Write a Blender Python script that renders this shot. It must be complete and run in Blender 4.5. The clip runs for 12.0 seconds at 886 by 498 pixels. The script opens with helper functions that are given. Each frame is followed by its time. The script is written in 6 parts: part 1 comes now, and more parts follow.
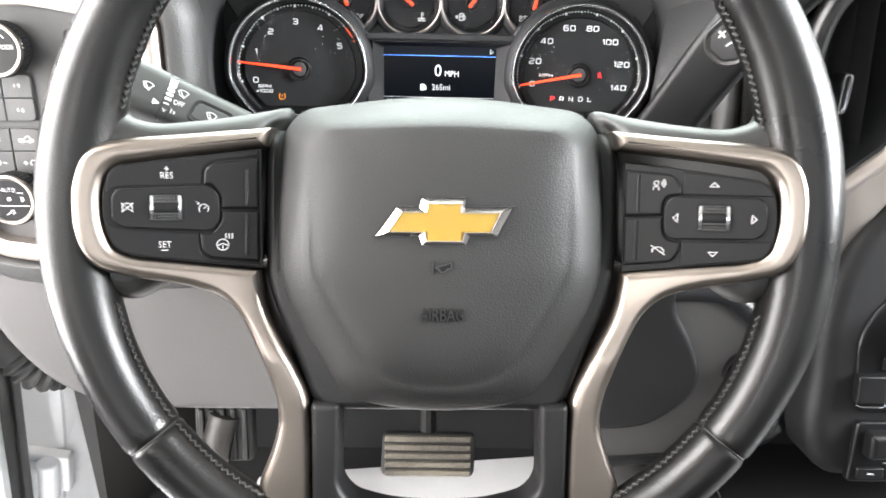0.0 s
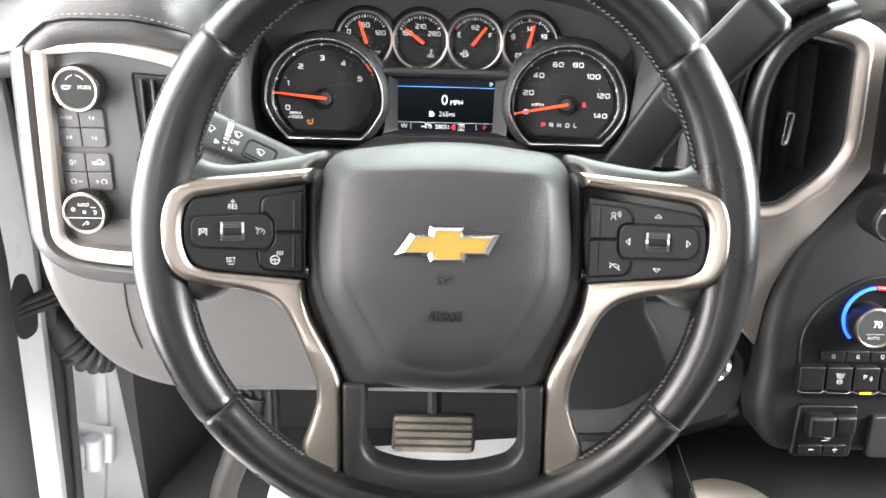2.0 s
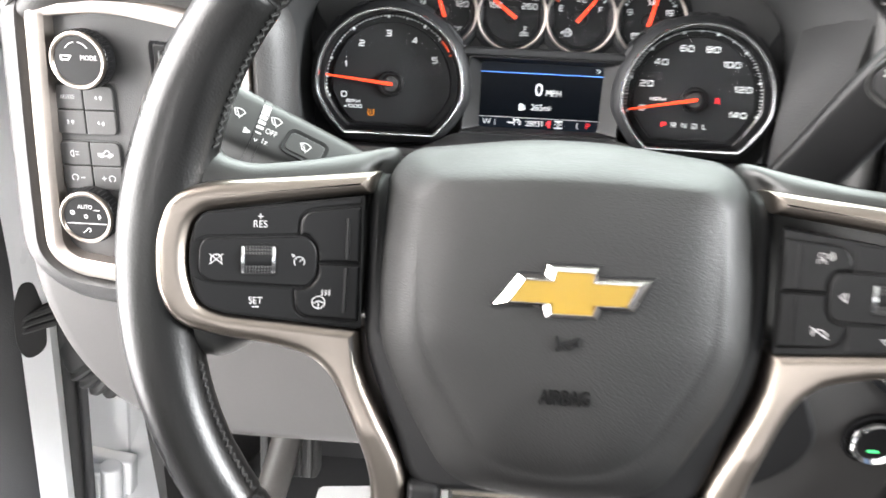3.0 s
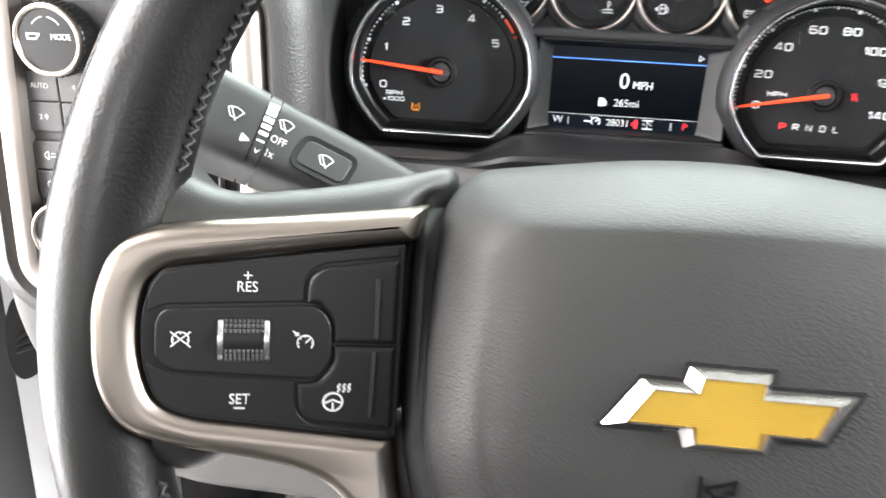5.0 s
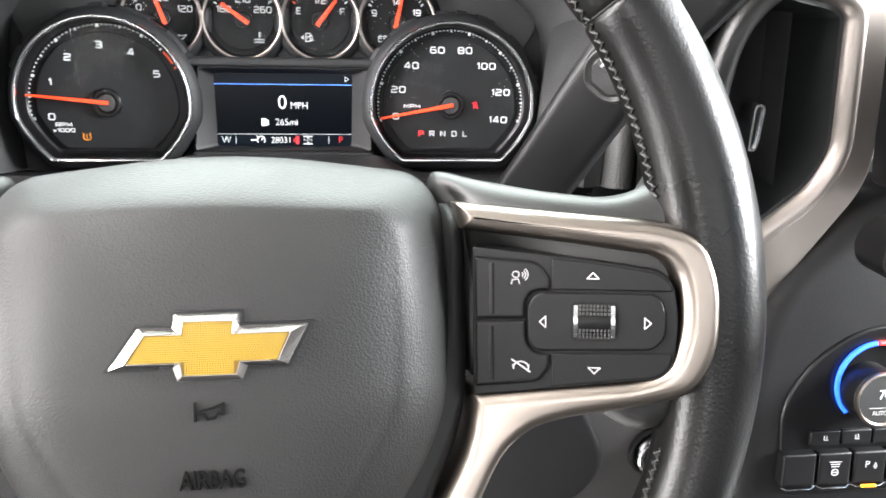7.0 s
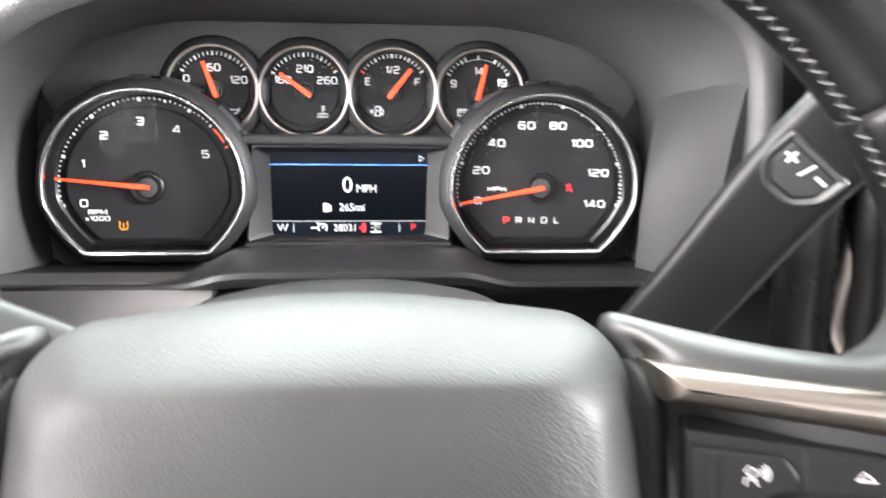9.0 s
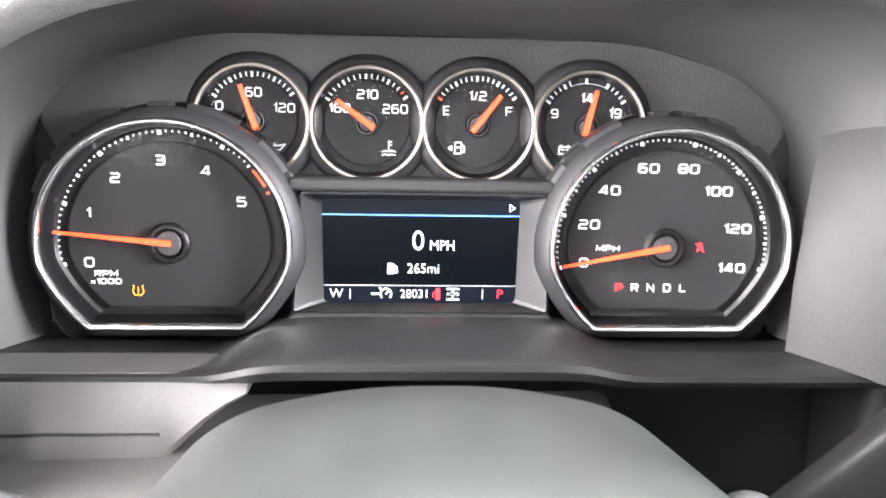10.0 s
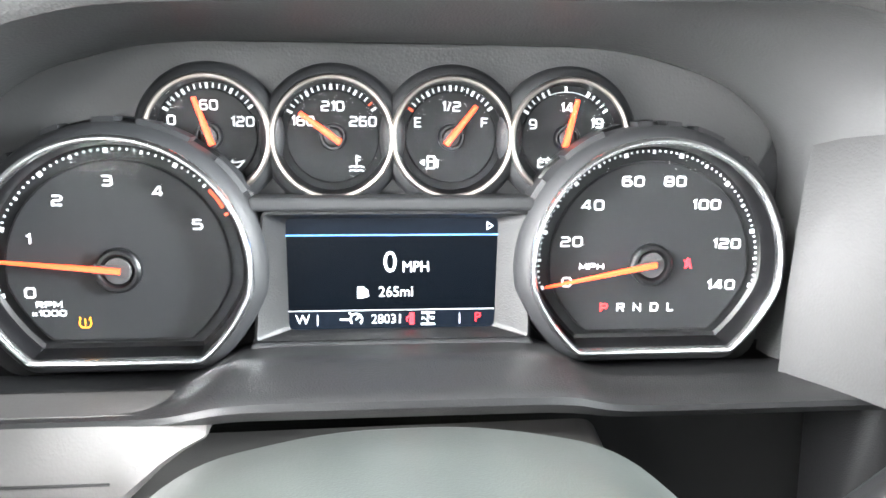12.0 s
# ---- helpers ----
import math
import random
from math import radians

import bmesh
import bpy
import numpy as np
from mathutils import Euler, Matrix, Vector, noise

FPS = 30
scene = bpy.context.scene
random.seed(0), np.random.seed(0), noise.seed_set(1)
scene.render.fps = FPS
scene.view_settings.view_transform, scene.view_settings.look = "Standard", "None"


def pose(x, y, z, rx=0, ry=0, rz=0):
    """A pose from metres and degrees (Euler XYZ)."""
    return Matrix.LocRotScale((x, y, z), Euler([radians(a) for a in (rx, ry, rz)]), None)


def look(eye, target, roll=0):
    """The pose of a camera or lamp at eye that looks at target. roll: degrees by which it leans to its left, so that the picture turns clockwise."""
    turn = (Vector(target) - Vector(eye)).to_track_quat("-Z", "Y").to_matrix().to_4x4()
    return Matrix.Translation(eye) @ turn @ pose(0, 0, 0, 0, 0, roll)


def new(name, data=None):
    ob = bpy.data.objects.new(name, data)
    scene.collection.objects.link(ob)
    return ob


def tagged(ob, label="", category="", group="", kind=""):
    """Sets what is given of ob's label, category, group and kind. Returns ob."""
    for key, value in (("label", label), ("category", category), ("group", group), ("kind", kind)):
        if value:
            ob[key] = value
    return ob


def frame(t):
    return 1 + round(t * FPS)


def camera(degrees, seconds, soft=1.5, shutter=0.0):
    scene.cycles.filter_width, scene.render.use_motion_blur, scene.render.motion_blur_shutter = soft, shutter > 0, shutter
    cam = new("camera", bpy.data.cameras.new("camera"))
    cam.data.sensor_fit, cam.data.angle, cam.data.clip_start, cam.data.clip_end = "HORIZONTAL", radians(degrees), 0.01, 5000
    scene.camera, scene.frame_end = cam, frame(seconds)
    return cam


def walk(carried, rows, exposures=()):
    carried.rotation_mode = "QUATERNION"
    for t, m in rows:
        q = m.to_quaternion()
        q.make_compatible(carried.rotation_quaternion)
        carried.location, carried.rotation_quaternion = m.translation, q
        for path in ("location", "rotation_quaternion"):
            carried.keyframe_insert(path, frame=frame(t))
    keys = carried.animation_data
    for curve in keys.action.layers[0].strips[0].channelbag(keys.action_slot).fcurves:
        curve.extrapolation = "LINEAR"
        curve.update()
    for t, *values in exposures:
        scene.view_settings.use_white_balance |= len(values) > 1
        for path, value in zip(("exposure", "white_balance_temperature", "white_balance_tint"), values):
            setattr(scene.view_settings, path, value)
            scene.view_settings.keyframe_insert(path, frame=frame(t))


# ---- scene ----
cam = camera(57.98, 12.0, soft=1.6, shutter=0.4)
PATH = [
    (0, -0.0025, -0.3448, 0.8285, 63.25, -0.77, -0.42),
    (0.5, 0.0017, -0.3988, 0.8693, 61.95, -0.26, -0.40),
    (1, -0.0016, -0.4263, 0.8874, 61.29, -0.25, -0.45),
    (1.5, 0.0001, -0.4354, 0.8953, 61.88, -0.50, -0.38),
    (2, -0.0018, -0.4323, 0.8920, 62.31, -0.89, 0.22),
    (2.5, -0.0125, -0.3823, 0.8699, 62.64, -1.26, 1.74),
    (3, -0.0317, -0.2893, 0.8357, 62.44, -1.25, 4.30),
    (3.2, -0.0402, -0.2516, 0.8241, 62.33, -1.22, 5.58),
    (4.8, -0.0552, -0.1654, 0.8009, 61.19, -0.80, 8.28),
    (5, -0.0499, -0.1780, 0.8060, 61.31, -0.82, 7.47),
    (5.5, -0.0262, -0.2258, 0.8174, 62.15, -1.26, 4.39),
    (6, 0.0088, -0.2538, 0.8238, 62.97, -1.71, 0.43),
    (6.5, 0.0383, -0.2488, 0.8218, 63.87, -1.78, -3.04),
    (6.7, 0.0494, -0.2410, 0.8170, 63.99, -1.66, -4.34),
    (8.3, 0.0464, -0.2067, 0.8098, 65.11, -1.63, -9.85),
    (8.5, 0.0459, -0.1960, 0.8035, 66.76, -1.53, -7.30),
    (9, 0.0107, -0.1442, 0.8098, 67.57, -1.29, -5.45),
    (9.5, -0.0082, -0.0876, 0.8025, 68.72, -1.23, -4.13),
    (10, -0.0095, -0.0369, 0.8005, 67.90, -1.19, -3.06),
    (10.5, -0.0133, -0.0123, 0.7992, 68.05, -1.09, -2.73),
    (11, -0.0121, -0.0070, 0.8007, 67.97, -1.09, -2.90),
    (11.5, -0.0101, -0.0094, 0.7997, 67.69, -1.01, -3.68),
    (12, -0.0110, -0.0106, 0.7999, 67.96, -1.14, -5.65),
]
walk(cam, [(t, pose(x, y, z, rx, ry, rz)) for t, x, y, z, rx, ry, rz in PATH],
     exposures=[(0, 0.27, 6500, 10), (1, 0.26, 6500, 10), (2.5, 0.24, 6500, 10), (3.2, 0.16, 6500, 10), (5, 0.1, 6500, 10), (6.0, 0.2, 6500, 10), (6.5, 0.26, 6500, 10), (8.5, 0.5, 6430, 15), (9.0, 0.74, 6530, 13), (9.5, 0.88, 6600, 15), (10.0, 1.42, 6490, 15), (10.5, 1.68, 6290, 10), (11.2, 1.78, 6290, 8), (12, 1.84, 6280, 7)])

# ---------------------------------------------------------------- light
world = bpy.data.worlds.new("sky")
scene.world = world
world.use_nodes = True
wn = world.node_tree.nodes
sky = wn.new("ShaderNodeTexSky")
sky.sky_type = "NISHITA"
sky.sun_disc = False
sky.sun_elevation = radians(44)
sky.sun_rotation = radians(256)
sky.air_density, sky.dust_density = 1.0, 4.0
wn["Background"].inputs[1].default_value = 0.15
world.node_tree.links.new(sky.outputs[0], wn["Background"].inputs[0])


def area_lamp(name, eye, target, sx, sy, watts, colour=(1, 1, 1)):
    data = bpy.data.lights.new(name, "AREA")
    data.shape, data.size, data.size_y, data.energy, data.color = "RECTANGLE", sx, sy, watts, colour
    ob = new(name, data)
    ob.matrix_world = look(eye, target)
    return ob


sun_data = bpy.data.lights.new("sun", "SUN")
sun_data.energy, sun_data.angle, sun_data.color = 1.6, radians(24), (1.0, 0.97, 0.92)
sun = new("sun", sun_data)
sun.matrix_world = look((-7.5, -1.8, 7.4), (0, 0, 0))
area_lamp("windshield_light", (0.35, 0.53, 1.10), (0.35, -0.13, 0.35), 1.5, 0.66, 43.0, (0.90, 1.0, 0.95))
area_lamp("driver_opening_light", (-0.66, -0.03, 0.84), (0.05, -0.03, 0.62), 0.54, 1.10, 60.0, (1.0, 0.975, 0.965))
area_lamp("passenger_window_light", (1.28, -0.06, 1.02), (0.0, 0.1, 0.64), 0.6, 0.5, 122.0, (0.97, 0.99, 1.0))
# Added fill lamp for the left dash; the cab wall has no window here.
area_lamp("added_rear_side_fill", (-0.72, -1.22, 1.12), (-0.05, 0.25, 0.60), 0.6, 0.42, 14.0, (1.0, 0.98, 0.96))
area_lamp("rear_window_light", (0.3, -1.52, 1.15), (0.1, 0.2, 0.6), 1.4, 0.45, 6.0, (1.0, 0.97, 0.94))

# ---------------------------------------------------------------- materials
MATS = {}


def material(name, colour, rough=0.5, metal=0.0, grain=0.0, grain_size=0.001, mottled=0.12, coat=0.0, emit=0.0, kind="noise", spec=0.5, rough_var=0.1):
    """A procedural surface: base colour with two scales of variation, a roughness that wanders, and fine relief."""
    m = bpy.data.materials.new(name)
    m.use_nodes = True
    nt = m.node_tree
    b = nt.nodes["Principled BSDF"]
    b.inputs["Roughness"].default_value = rough
    b.inputs["Metallic"].default_value = metal
    b.inputs["Specular IOR Level"].default_value = spec
    if coat:
        b.inputs["Coat Weight"].default_value = coat
        b.inputs["Coat Roughness"].default_value = 0.08
    tc = nt.nodes.new("ShaderNodeTexCoord")
    big = nt.nodes.new("ShaderNodeTexNoise")
    big.inputs["Scale"].default_value, big.inputs["Detail"].default_value = 14.0, 5.0
    fine = nt.nodes.new("ShaderNodeTexNoise")
    fine.inputs["Scale"].default_value, fine.inputs["Detail"].default_value = 420.0, 3.0
    nt.links.new(tc.outputs["Object"], big.inputs["Vector"])
    nt.links.new(tc.outputs["Object"], fine.inputs["Vector"])
    add = nt.nodes.new("ShaderNodeMath")
    add.operation = "MULTIPLY_ADD"
    nt.links.new(fine.outputs["Fac"], add.inputs[0])
    add.inputs[1].default_value = 0.35
    nt.links.new(big.outputs["Fac"], add.inputs[2])
    ramp = nt.nodes.new("ShaderNodeValToRGB")
    ramp.color_ramp.elements[0].position, ramp.color_ramp.elements[1].position = 0.4, 0.95
    lo = [c * (1 - mottled) for c in colour] + [1]
    hi = [min(1, c * (1 + mottled)) for c in colour] + [1]
    ramp.color_ramp.elements[0].color, ramp.color_ramp.elements[1].color = lo, hi
    nt.links.new(add.outputs[0], ramp.inputs[0])
    nt.links.new(ramp.outputs[0], b.inputs["Base Color"])
    mr = nt.nodes.new("ShaderNodeMapRange")
    mr.inputs["From Min"].default_value, mr.inputs["From Max"].default_value = 0.3, 0.7
    mr.inputs["To Min"].default_value, mr.inputs["To Max"].default_value = rough * (1 - rough_var), min(1, rough * (1 + rough_var))
    nt.links.new(big.outputs["Fac"], mr.inputs["Value"])
    nt.links.new(mr.outputs[0], b.inputs["Roughness"])
    if grain:
        if kind == "leather":
            tex = nt.nodes.new("ShaderNodeTexVoronoi")
            tex.feature = "SMOOTH_F1"
            tex.inputs["Scale"].default_value = 1.0 / grain_size
            tex.inputs["Smoothness"].default_value = 0.6
            warp = nt.nodes.new("ShaderNodeMixRGB")
            warp.blend_type = "ADD"
            warp.inputs[0].default_value = 0.0006
            nt.links.new(tc.outputs["Object"], warp.inputs[1])
            nt.links.new(fine.outputs["Color"], warp.inputs[2])
            nt.links.new(warp.outputs[0], tex.inputs["Vector"])
            out = tex.outputs["Distance"]
        else:
            tex = nt.nodes.new("ShaderNodeTexNoise")
            tex.inputs["Scale"].default_value = 1.0 / grain_size
            tex.inputs["Detail"].default_value = 2.0
            if kind == "brushed":
                mp = nt.nodes.new("ShaderNodeMapping")
                mp.inputs["Scale"].default_value = (0.06, 1, 1)
                nt.links.new(tc.outputs["Object"], mp.inputs["Vector"])
                nt.links.new(mp.outputs[0], tex.inputs["Vector"])
            else:
                nt.links.new(tc.outputs["Object"], tex.inputs["Vector"])
            out = tex.outputs["Fac"]
        bump = nt.nodes.new("ShaderNodeBump")
        bump.inputs["Strength"].default_value = grain
        bump.inputs["Distance"].default_value = 0.0004
        nt.links.new(out, bump.inputs["Height"])
        nt.links.new(bump.outputs[0], b.inputs["Normal"])
    if emit:
        b.inputs["Emission Color"].default_value = (*colour, 1)
        b.inputs["Emission Strength"].default_value = emit
    MATS[name] = m
    return m


def clear_glass(name, tint=(1, 1, 1)):
    m = bpy.data.materials.new(name)
    m.use_nodes = True
    nt = m.node_tree
    nt.nodes.remove(nt.nodes["Principled BSDF"])
    mix, tr, gl, fr = (nt.nodes.new("ShaderNode" + k) for k in ("MixShader", "BsdfTransparent", "BsdfGlossy", "Fresnel"))
    tr.inputs[0].default_value = (*tint, 1)
    gl.inputs["Roughness"].default_value = 0.03
    fr.inputs[0].default_value = 1.06
    nt.links.new(fr.outputs[0], mix.inputs[0])
    nt.links.new(tr.outputs[0], mix.inputs[1])
    nt.links.new(gl.outputs[0], mix.inputs[2])
    nt.links.new(mix.outputs[0], nt.nodes["Material Output"].inputs[0])
    return m


LEATHER = material("smooth_black_leather", (0.0034, 0.0033, 0.0032), 0.33, grain=0.17, grain_size=0.0012, kind="leather", mottled=0.2, rough_var=0.35, spec=0.30)
PAD = material("grained_black_vinyl", (0.0076, 0.0074, 0.0073), 0.57, grain=0.36, grain_size=0.0008, kind="leather", mottled=0.1, rough_var=0.15, spec=0.48)
BLACK = material("satin_black_plastic", (0.0045, 0.0045, 0.005), 0.3, grain=0.15, grain_size=0.0006, mottled=0.1, spec=0.35)
BUTTON = material("matt_black_button_plastic", (0.0055, 0.0055, 0.0058), 0.38, grain=0.12, grain_size=0.0005, mottled=0.1, spec=0.24)
DARK = material("dark_grey_plastic", (0.0095, 0.0096, 0.0102), 0.44, grain=0.3, grain_size=0.0008, kind="leather")
DASH = material("soft_charcoal_dash", (0.023, 0.0226, 0.0223), 0.52, grain=0.5, grain_size=0.0013, kind="leather")
KNEE = material("grey_lower_dash_plastic", (0.044, 0.042, 0.041), 0.55, grain=0.14, grain_size=0.001, kind="leather")
NICKEL = material("satin_nickel_trim", (0.28, 0.244, 0.214), 0.34, 1.0, grain=0.03, grain_size=0.0004, kind="brushed", mottled=0.05)
TRIM = material("pale_satin_dash_trim", (0.42, 0.378, 0.345), 0.42, 1.0, grain=0.03, grain_size=0.0004, kind="brushed", mottled=0.05)
CHROME = material("bright_chrome", (0.86, 0.86, 0.87), 0.10, 1.0, mottled=0.03)
BEZEL = material("satin_chrome_bezel", (0.88, 0.88, 0.89), 0.22, 1.0, mottled=0.03)
BADGE = material("polished_badge_chrome", (0.52, 0.49, 0.47), 0.28, 1.0, mottled=0.03)
GOLD_GROOVE = material("gold_groove_shade", (0.20, 0.115, 0.016), 0.45, 0.2, mottled=0.06)
GOLD = material("gold_emblem_fill", (0.50, 0.33, 0.05), 0.36, 0.35, grain=0.0, mottled=0.06, coat=0.5)
FACE = material("gauge_face_black", (0.0105, 0.0109, 0.012), 0.5, grain=0.1, grain_size=0.0005, mottled=0.08, spec=0.2)
FACE_IN = material("gauge_inner_dial", (0.0165, 0.0170, 0.0183), 0.55, grain=0.1, grain_size=0.0005, mottled=0.08, spec=0.2)
CLUSTER = material("cluster_grey_plastic", (0.019, 0.0195, 0.021), 0.55, grain=0.10, grain_size=0.0008, kind="leather", spec=0.35)
RUBBER = material("black_rubber", (0.01, 0.01, 0.01), 0.6, grain=0.3, grain_size=0.001)
PRINT = material("white_backlit_print", (0.66, 0.68, 0.69), 0.5, emit=0.28, mottled=0.0)
ICON = material("white_painted_icon", (0.42, 0.42, 0.42), 0.5, mottled=0.05)
NEEDLE = material("glowing_red_needle", (1.0, 0.06, 0.015), 0.4, emit=1.1, mottled=0.0)
REDZONE = material("red_zone_print", (0.85, 0.09, 0.025), 0.45, emit=0.25, mottled=0.0)
AMBER = material("amber_warning_light", (1.0, 0.35, 0.02), 0.4, emit=0.5, mottled=0.0)
SCREEN = material("dark_blue_screen", (0.0008, 0.0013, 0.0022), 0.25, emit=1.6, mottled=0.0, spec=0.08)
SCREEN_BAR = material("screen_status_bar", (0.004, 0.006, 0.01), 0.25, emit=0.22, mottled=0.0, spec=0.08)
SCREEN_TEXT = material("white_screen_text", (0.8, 0.83, 0.85), 0.4, emit=0.32, mottled=0.0)
SCREEN_BLUE = material("blue_screen_line", (0.10, 0.30, 1.0), 0.4, emit=0.5, mottled=0.0)
SCREEN_RED = material("red_screen_text", (1.0, 0.03, 0.04), 0.4, emit=0.45, mottled=0.0)
BLUE_LIGHT = material("blue_knob_light", (0.02, 0.12, 1.0), 0.4, emit=2.2, mottled=0.0)
RED_LIGHT = material("red_knob_light", (1.0, 0.04, 0.04), 0.4, emit=1.0, mottled=0.0)
GREEN_LIGHT = material("green_button_light", (0.1, 1.0, 0.3), 0.4, emit=0.6, mottled=0.0)
WHITE_PAINT = material("white_body_paint", (0.78, 0.79, 0.80), 0.3, coat=0.4, mottled=0.03)
PAPER = material("white_paper_mat", (0.82, 0.82, 0.82), 0.7, grain=0.2, grain_size=0.004, mottled=0.03)
CARPET = material("black_carpet", (0.018, 0.018, 0.019), 0.9, grain=0.9, grain_size=0.002, mottled=0.3)
PEDAL = material("dusty_pedal_rubber", (0.1, 0.088, 0.07), 0.75, grain=0.5, grain_size=0.002, mottled=0.9)
SCUFFED = material("scuffed_brown_plastic", (0.022, 0.020, 0.018), 0.5, grain=0.3, grain_size=0.003, mottled=0.5)
DOORTRIM = material("grey_door_trim", (0.03, 0.031, 0.033), 0.55, grain=0.4, grain_size=0.0013, kind="leather")
HEADLINER = material("light_grey_headliner", (0.24, 0.236, 0.226), 0.9, grain=0.3, grain_size=0.003)
WALLS = material("grey_cab_trim", (0.06, 0.057, 0.055), 0.8, grain=0.3, grain_size=0.003)
THREAD = material("dark_grey_thread", (0.014, 0.0137, 0.0134), 0.6, mottled=0.3)
PALE_THREAD = material("pale_grey_thread", (0.17, 0.165, 0.16), 0.6, mottled=0.2)
GLASS = clear_glass("clear_gauge_lens")
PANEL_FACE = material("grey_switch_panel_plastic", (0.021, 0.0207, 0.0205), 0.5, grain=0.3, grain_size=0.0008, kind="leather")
# Near-black that paints the shade of gaps and recesses into their colour.
RECESS_SHADE = material("painted_recess_shade", (0.006, 0.006, 0.006), 0.7, spec=0.2)
COLUMN = material("smooth_grey_column_plastic", (0.019, 0.0205, 0.0195), 0.34, grain=0.12, grain_size=0.0008, kind="leather")
HOOD = material("dark_hood_lining", (0.033, 0.0333, 0.0337), 0.5, grain=0.25, grain_size=0.0012, kind="leather")
STACK = material("matt_black_stack_plastic", (0.0058, 0.0058, 0.0062), 0.5, grain=0.2, grain_size=0.0008, kind="leather", spec=0.25)
BRUSHED = material("brushed_aluminium", (0.70, 0.71, 0.72), 0.26, 1.0, grain=0.05, grain_size=0.0005, kind="brushed", mottled=0.05)
SPOKE = material("matt_black_spoke_leather", (0.0105, 0.0105, 0.0100), 0.48, grain=0.15, grain_size=0.0007, kind="leather", mottled=0.15, rough_var=0.15, spec=0.55)
IGNITION = material("grey_ignition_plastic", (0.024, 0.023, 0.0225), 0.55, grain=0.3, grain_size=0.001, kind="leather")
STALK = material("smooth_grey_stalk_plastic", (0.0135, 0.0142, 0.0137), 0.42, grain=0.1, grain_size=0.0006, mottled=0.08)
VENT = material("dark_vent_plastic", (0.017, 0.018, 0.0185), 0.5, grain=0.2, grain_size=0.0008)
KNURL = material("ribbed_grey_rubber", (0.045, 0.045, 0.045), 0.5)
HUB = material("grey_pointer_cap", (0.032, 0.032, 0.033), 0.45, mottled=0.05)
SNOW = material("pale_bright_ground", (0.75, 0.76, 0.78), 0.8, mottled=0.08)

# ---------------------------------------------------------------- mesh tools


def V2(p):
    return Vector((p[0], p[1], p[2] if len(p) > 2 else 0.0))


class Outline(list):
    """A closed outline that remembers the corners it was rounded from."""


def rpoly(corners, radii, seg=5):
    """A closed outline with rounded corners. Corners may carry a height, which is carried along."""
    if not isinstance(radii, (list, tuple)):
        radii = [radii] * len(corners)
    out, k = Outline(), len(corners)
    out.corners, out.radii, out.seg = [V2(c) for c in corners], list(radii), seg
    for i in range(k):
        a, b, c = V2(corners[i - 1]), V2(corners[i]), V2(corners[(i + 1) % k])
        u, w = a - b, c - b
        r = min(radii[i], 0.48 * u.length, 0.48 * w.length)
        p, q = b + u.normalized() * r, b + w.normalized() * r
        for s in range(seg + 1):
            f = s / seg
            out.append(p * (1 - f) ** 2 + b * 2 * f * (1 - f) + q * f**2)
    return out


def area2(o):
    return sum(o[i - 1].x * o[i].y - o[i].x * o[i - 1].y for i in range(len(o)))


def inset(outline, d):
    """The outline moved inwards by d in its own plane (outwards where d is negative)."""
    sign = 1 if area2(outline) > 0 else -1
    if isinstance(outline, Outline):
        c, k = outline.corners, len(outline.corners)
        moved, radii = [], []
        for i in range(k):
            e, f = c[i] - c[i - 1], c[(i + 1) % k] - c[i]
            e.z = f.z = 0
            e.normalize(), f.normalize()
            n1, n2 = Vector((-e.y, e.x, 0)), Vector((-f.y, f.x, 0))
            n = (n1 + n2).normalized()
            moved.append(c[i] + n * (sign * d / max(0.5, n.dot(n1))))
            convex = (e.x * f.y - e.y * f.x) * sign > 0
            radii.append(max(0.0002, outline.radii[i] - d if convex else outline.radii[i] + d))
        return rpoly(moved, radii, outline.seg)
    out, k = [], len(outline)
    for i in range(k):
        a, b, c = outline[i - 1], outline[i], outline[(i + 1) % k]
        e, f = b - a, c - b
        e.z = f.z = 0
        if e.length < 1e-9:
            e = f
        if f.length < 1e-9:
            f = e
        if e.length < 1e-9:
            out.append(b.copy())
            continue
        e.normalize(), f.normalize()
        n1, n2 = Vector((-e.y, e.x, 0)), Vector((-f.y, f.x, 0))
        n = n1 + n2
        n = n.normalized() if n.length > 1e-6 else n1
        out.append(b + n * (sign * d / max(0.45, n.dot(n1))))
    return out


def at_height(outline, z):
    return [Vector((p.x, p.y, p.z + z)) for p in outline]


def loft(rings, cap_a=True, cap_b=True, closed=True, bm=None, wrap=False):
    bm = bm or bmesh.new()
    vs = [[bm.verts.new(p) for p in r] for r in rings]
    k = len(rings[0])
    pairs = list(zip(vs, vs[1:])) + ([(vs[-1], vs[0])] if wrap else [])
    for a, b in pairs:
        for i in range(k if closed else k - 1):
            j = (i + 1) % k
            bm.faces.new((a[i], a[j], b[j], b[i]))
    if cap_a and not wrap:
        bm.faces.new(list(reversed(vs[0])))
    if cap_b and not wrap:
        bm.faces.new(vs[-1])
    return bm


def solid(outline, z0, z1, bevel=0.0, seg=4, bm=None, back=0.0):
    """A plate from z0 up to z1 with a rounded front edge."""
    rings = [at_height(inset(outline, back), z0)] if back else []
    rings.append(at_height(outline, z0 + (back or 0)))
    if bevel > 0:
        for s in range(seg + 1):
            a = s / seg * math.pi / 2
            rings.append(at_height(inset(outline, bevel * (1 - math.cos(a))), z1 - bevel + bevel * math.sin(a)))
        rings.append(at_height(inset(outline, bevel * 1.25), z1))
    else:
        rings.append(at_height(outline, z1))
    return loft(rings, bm=bm)


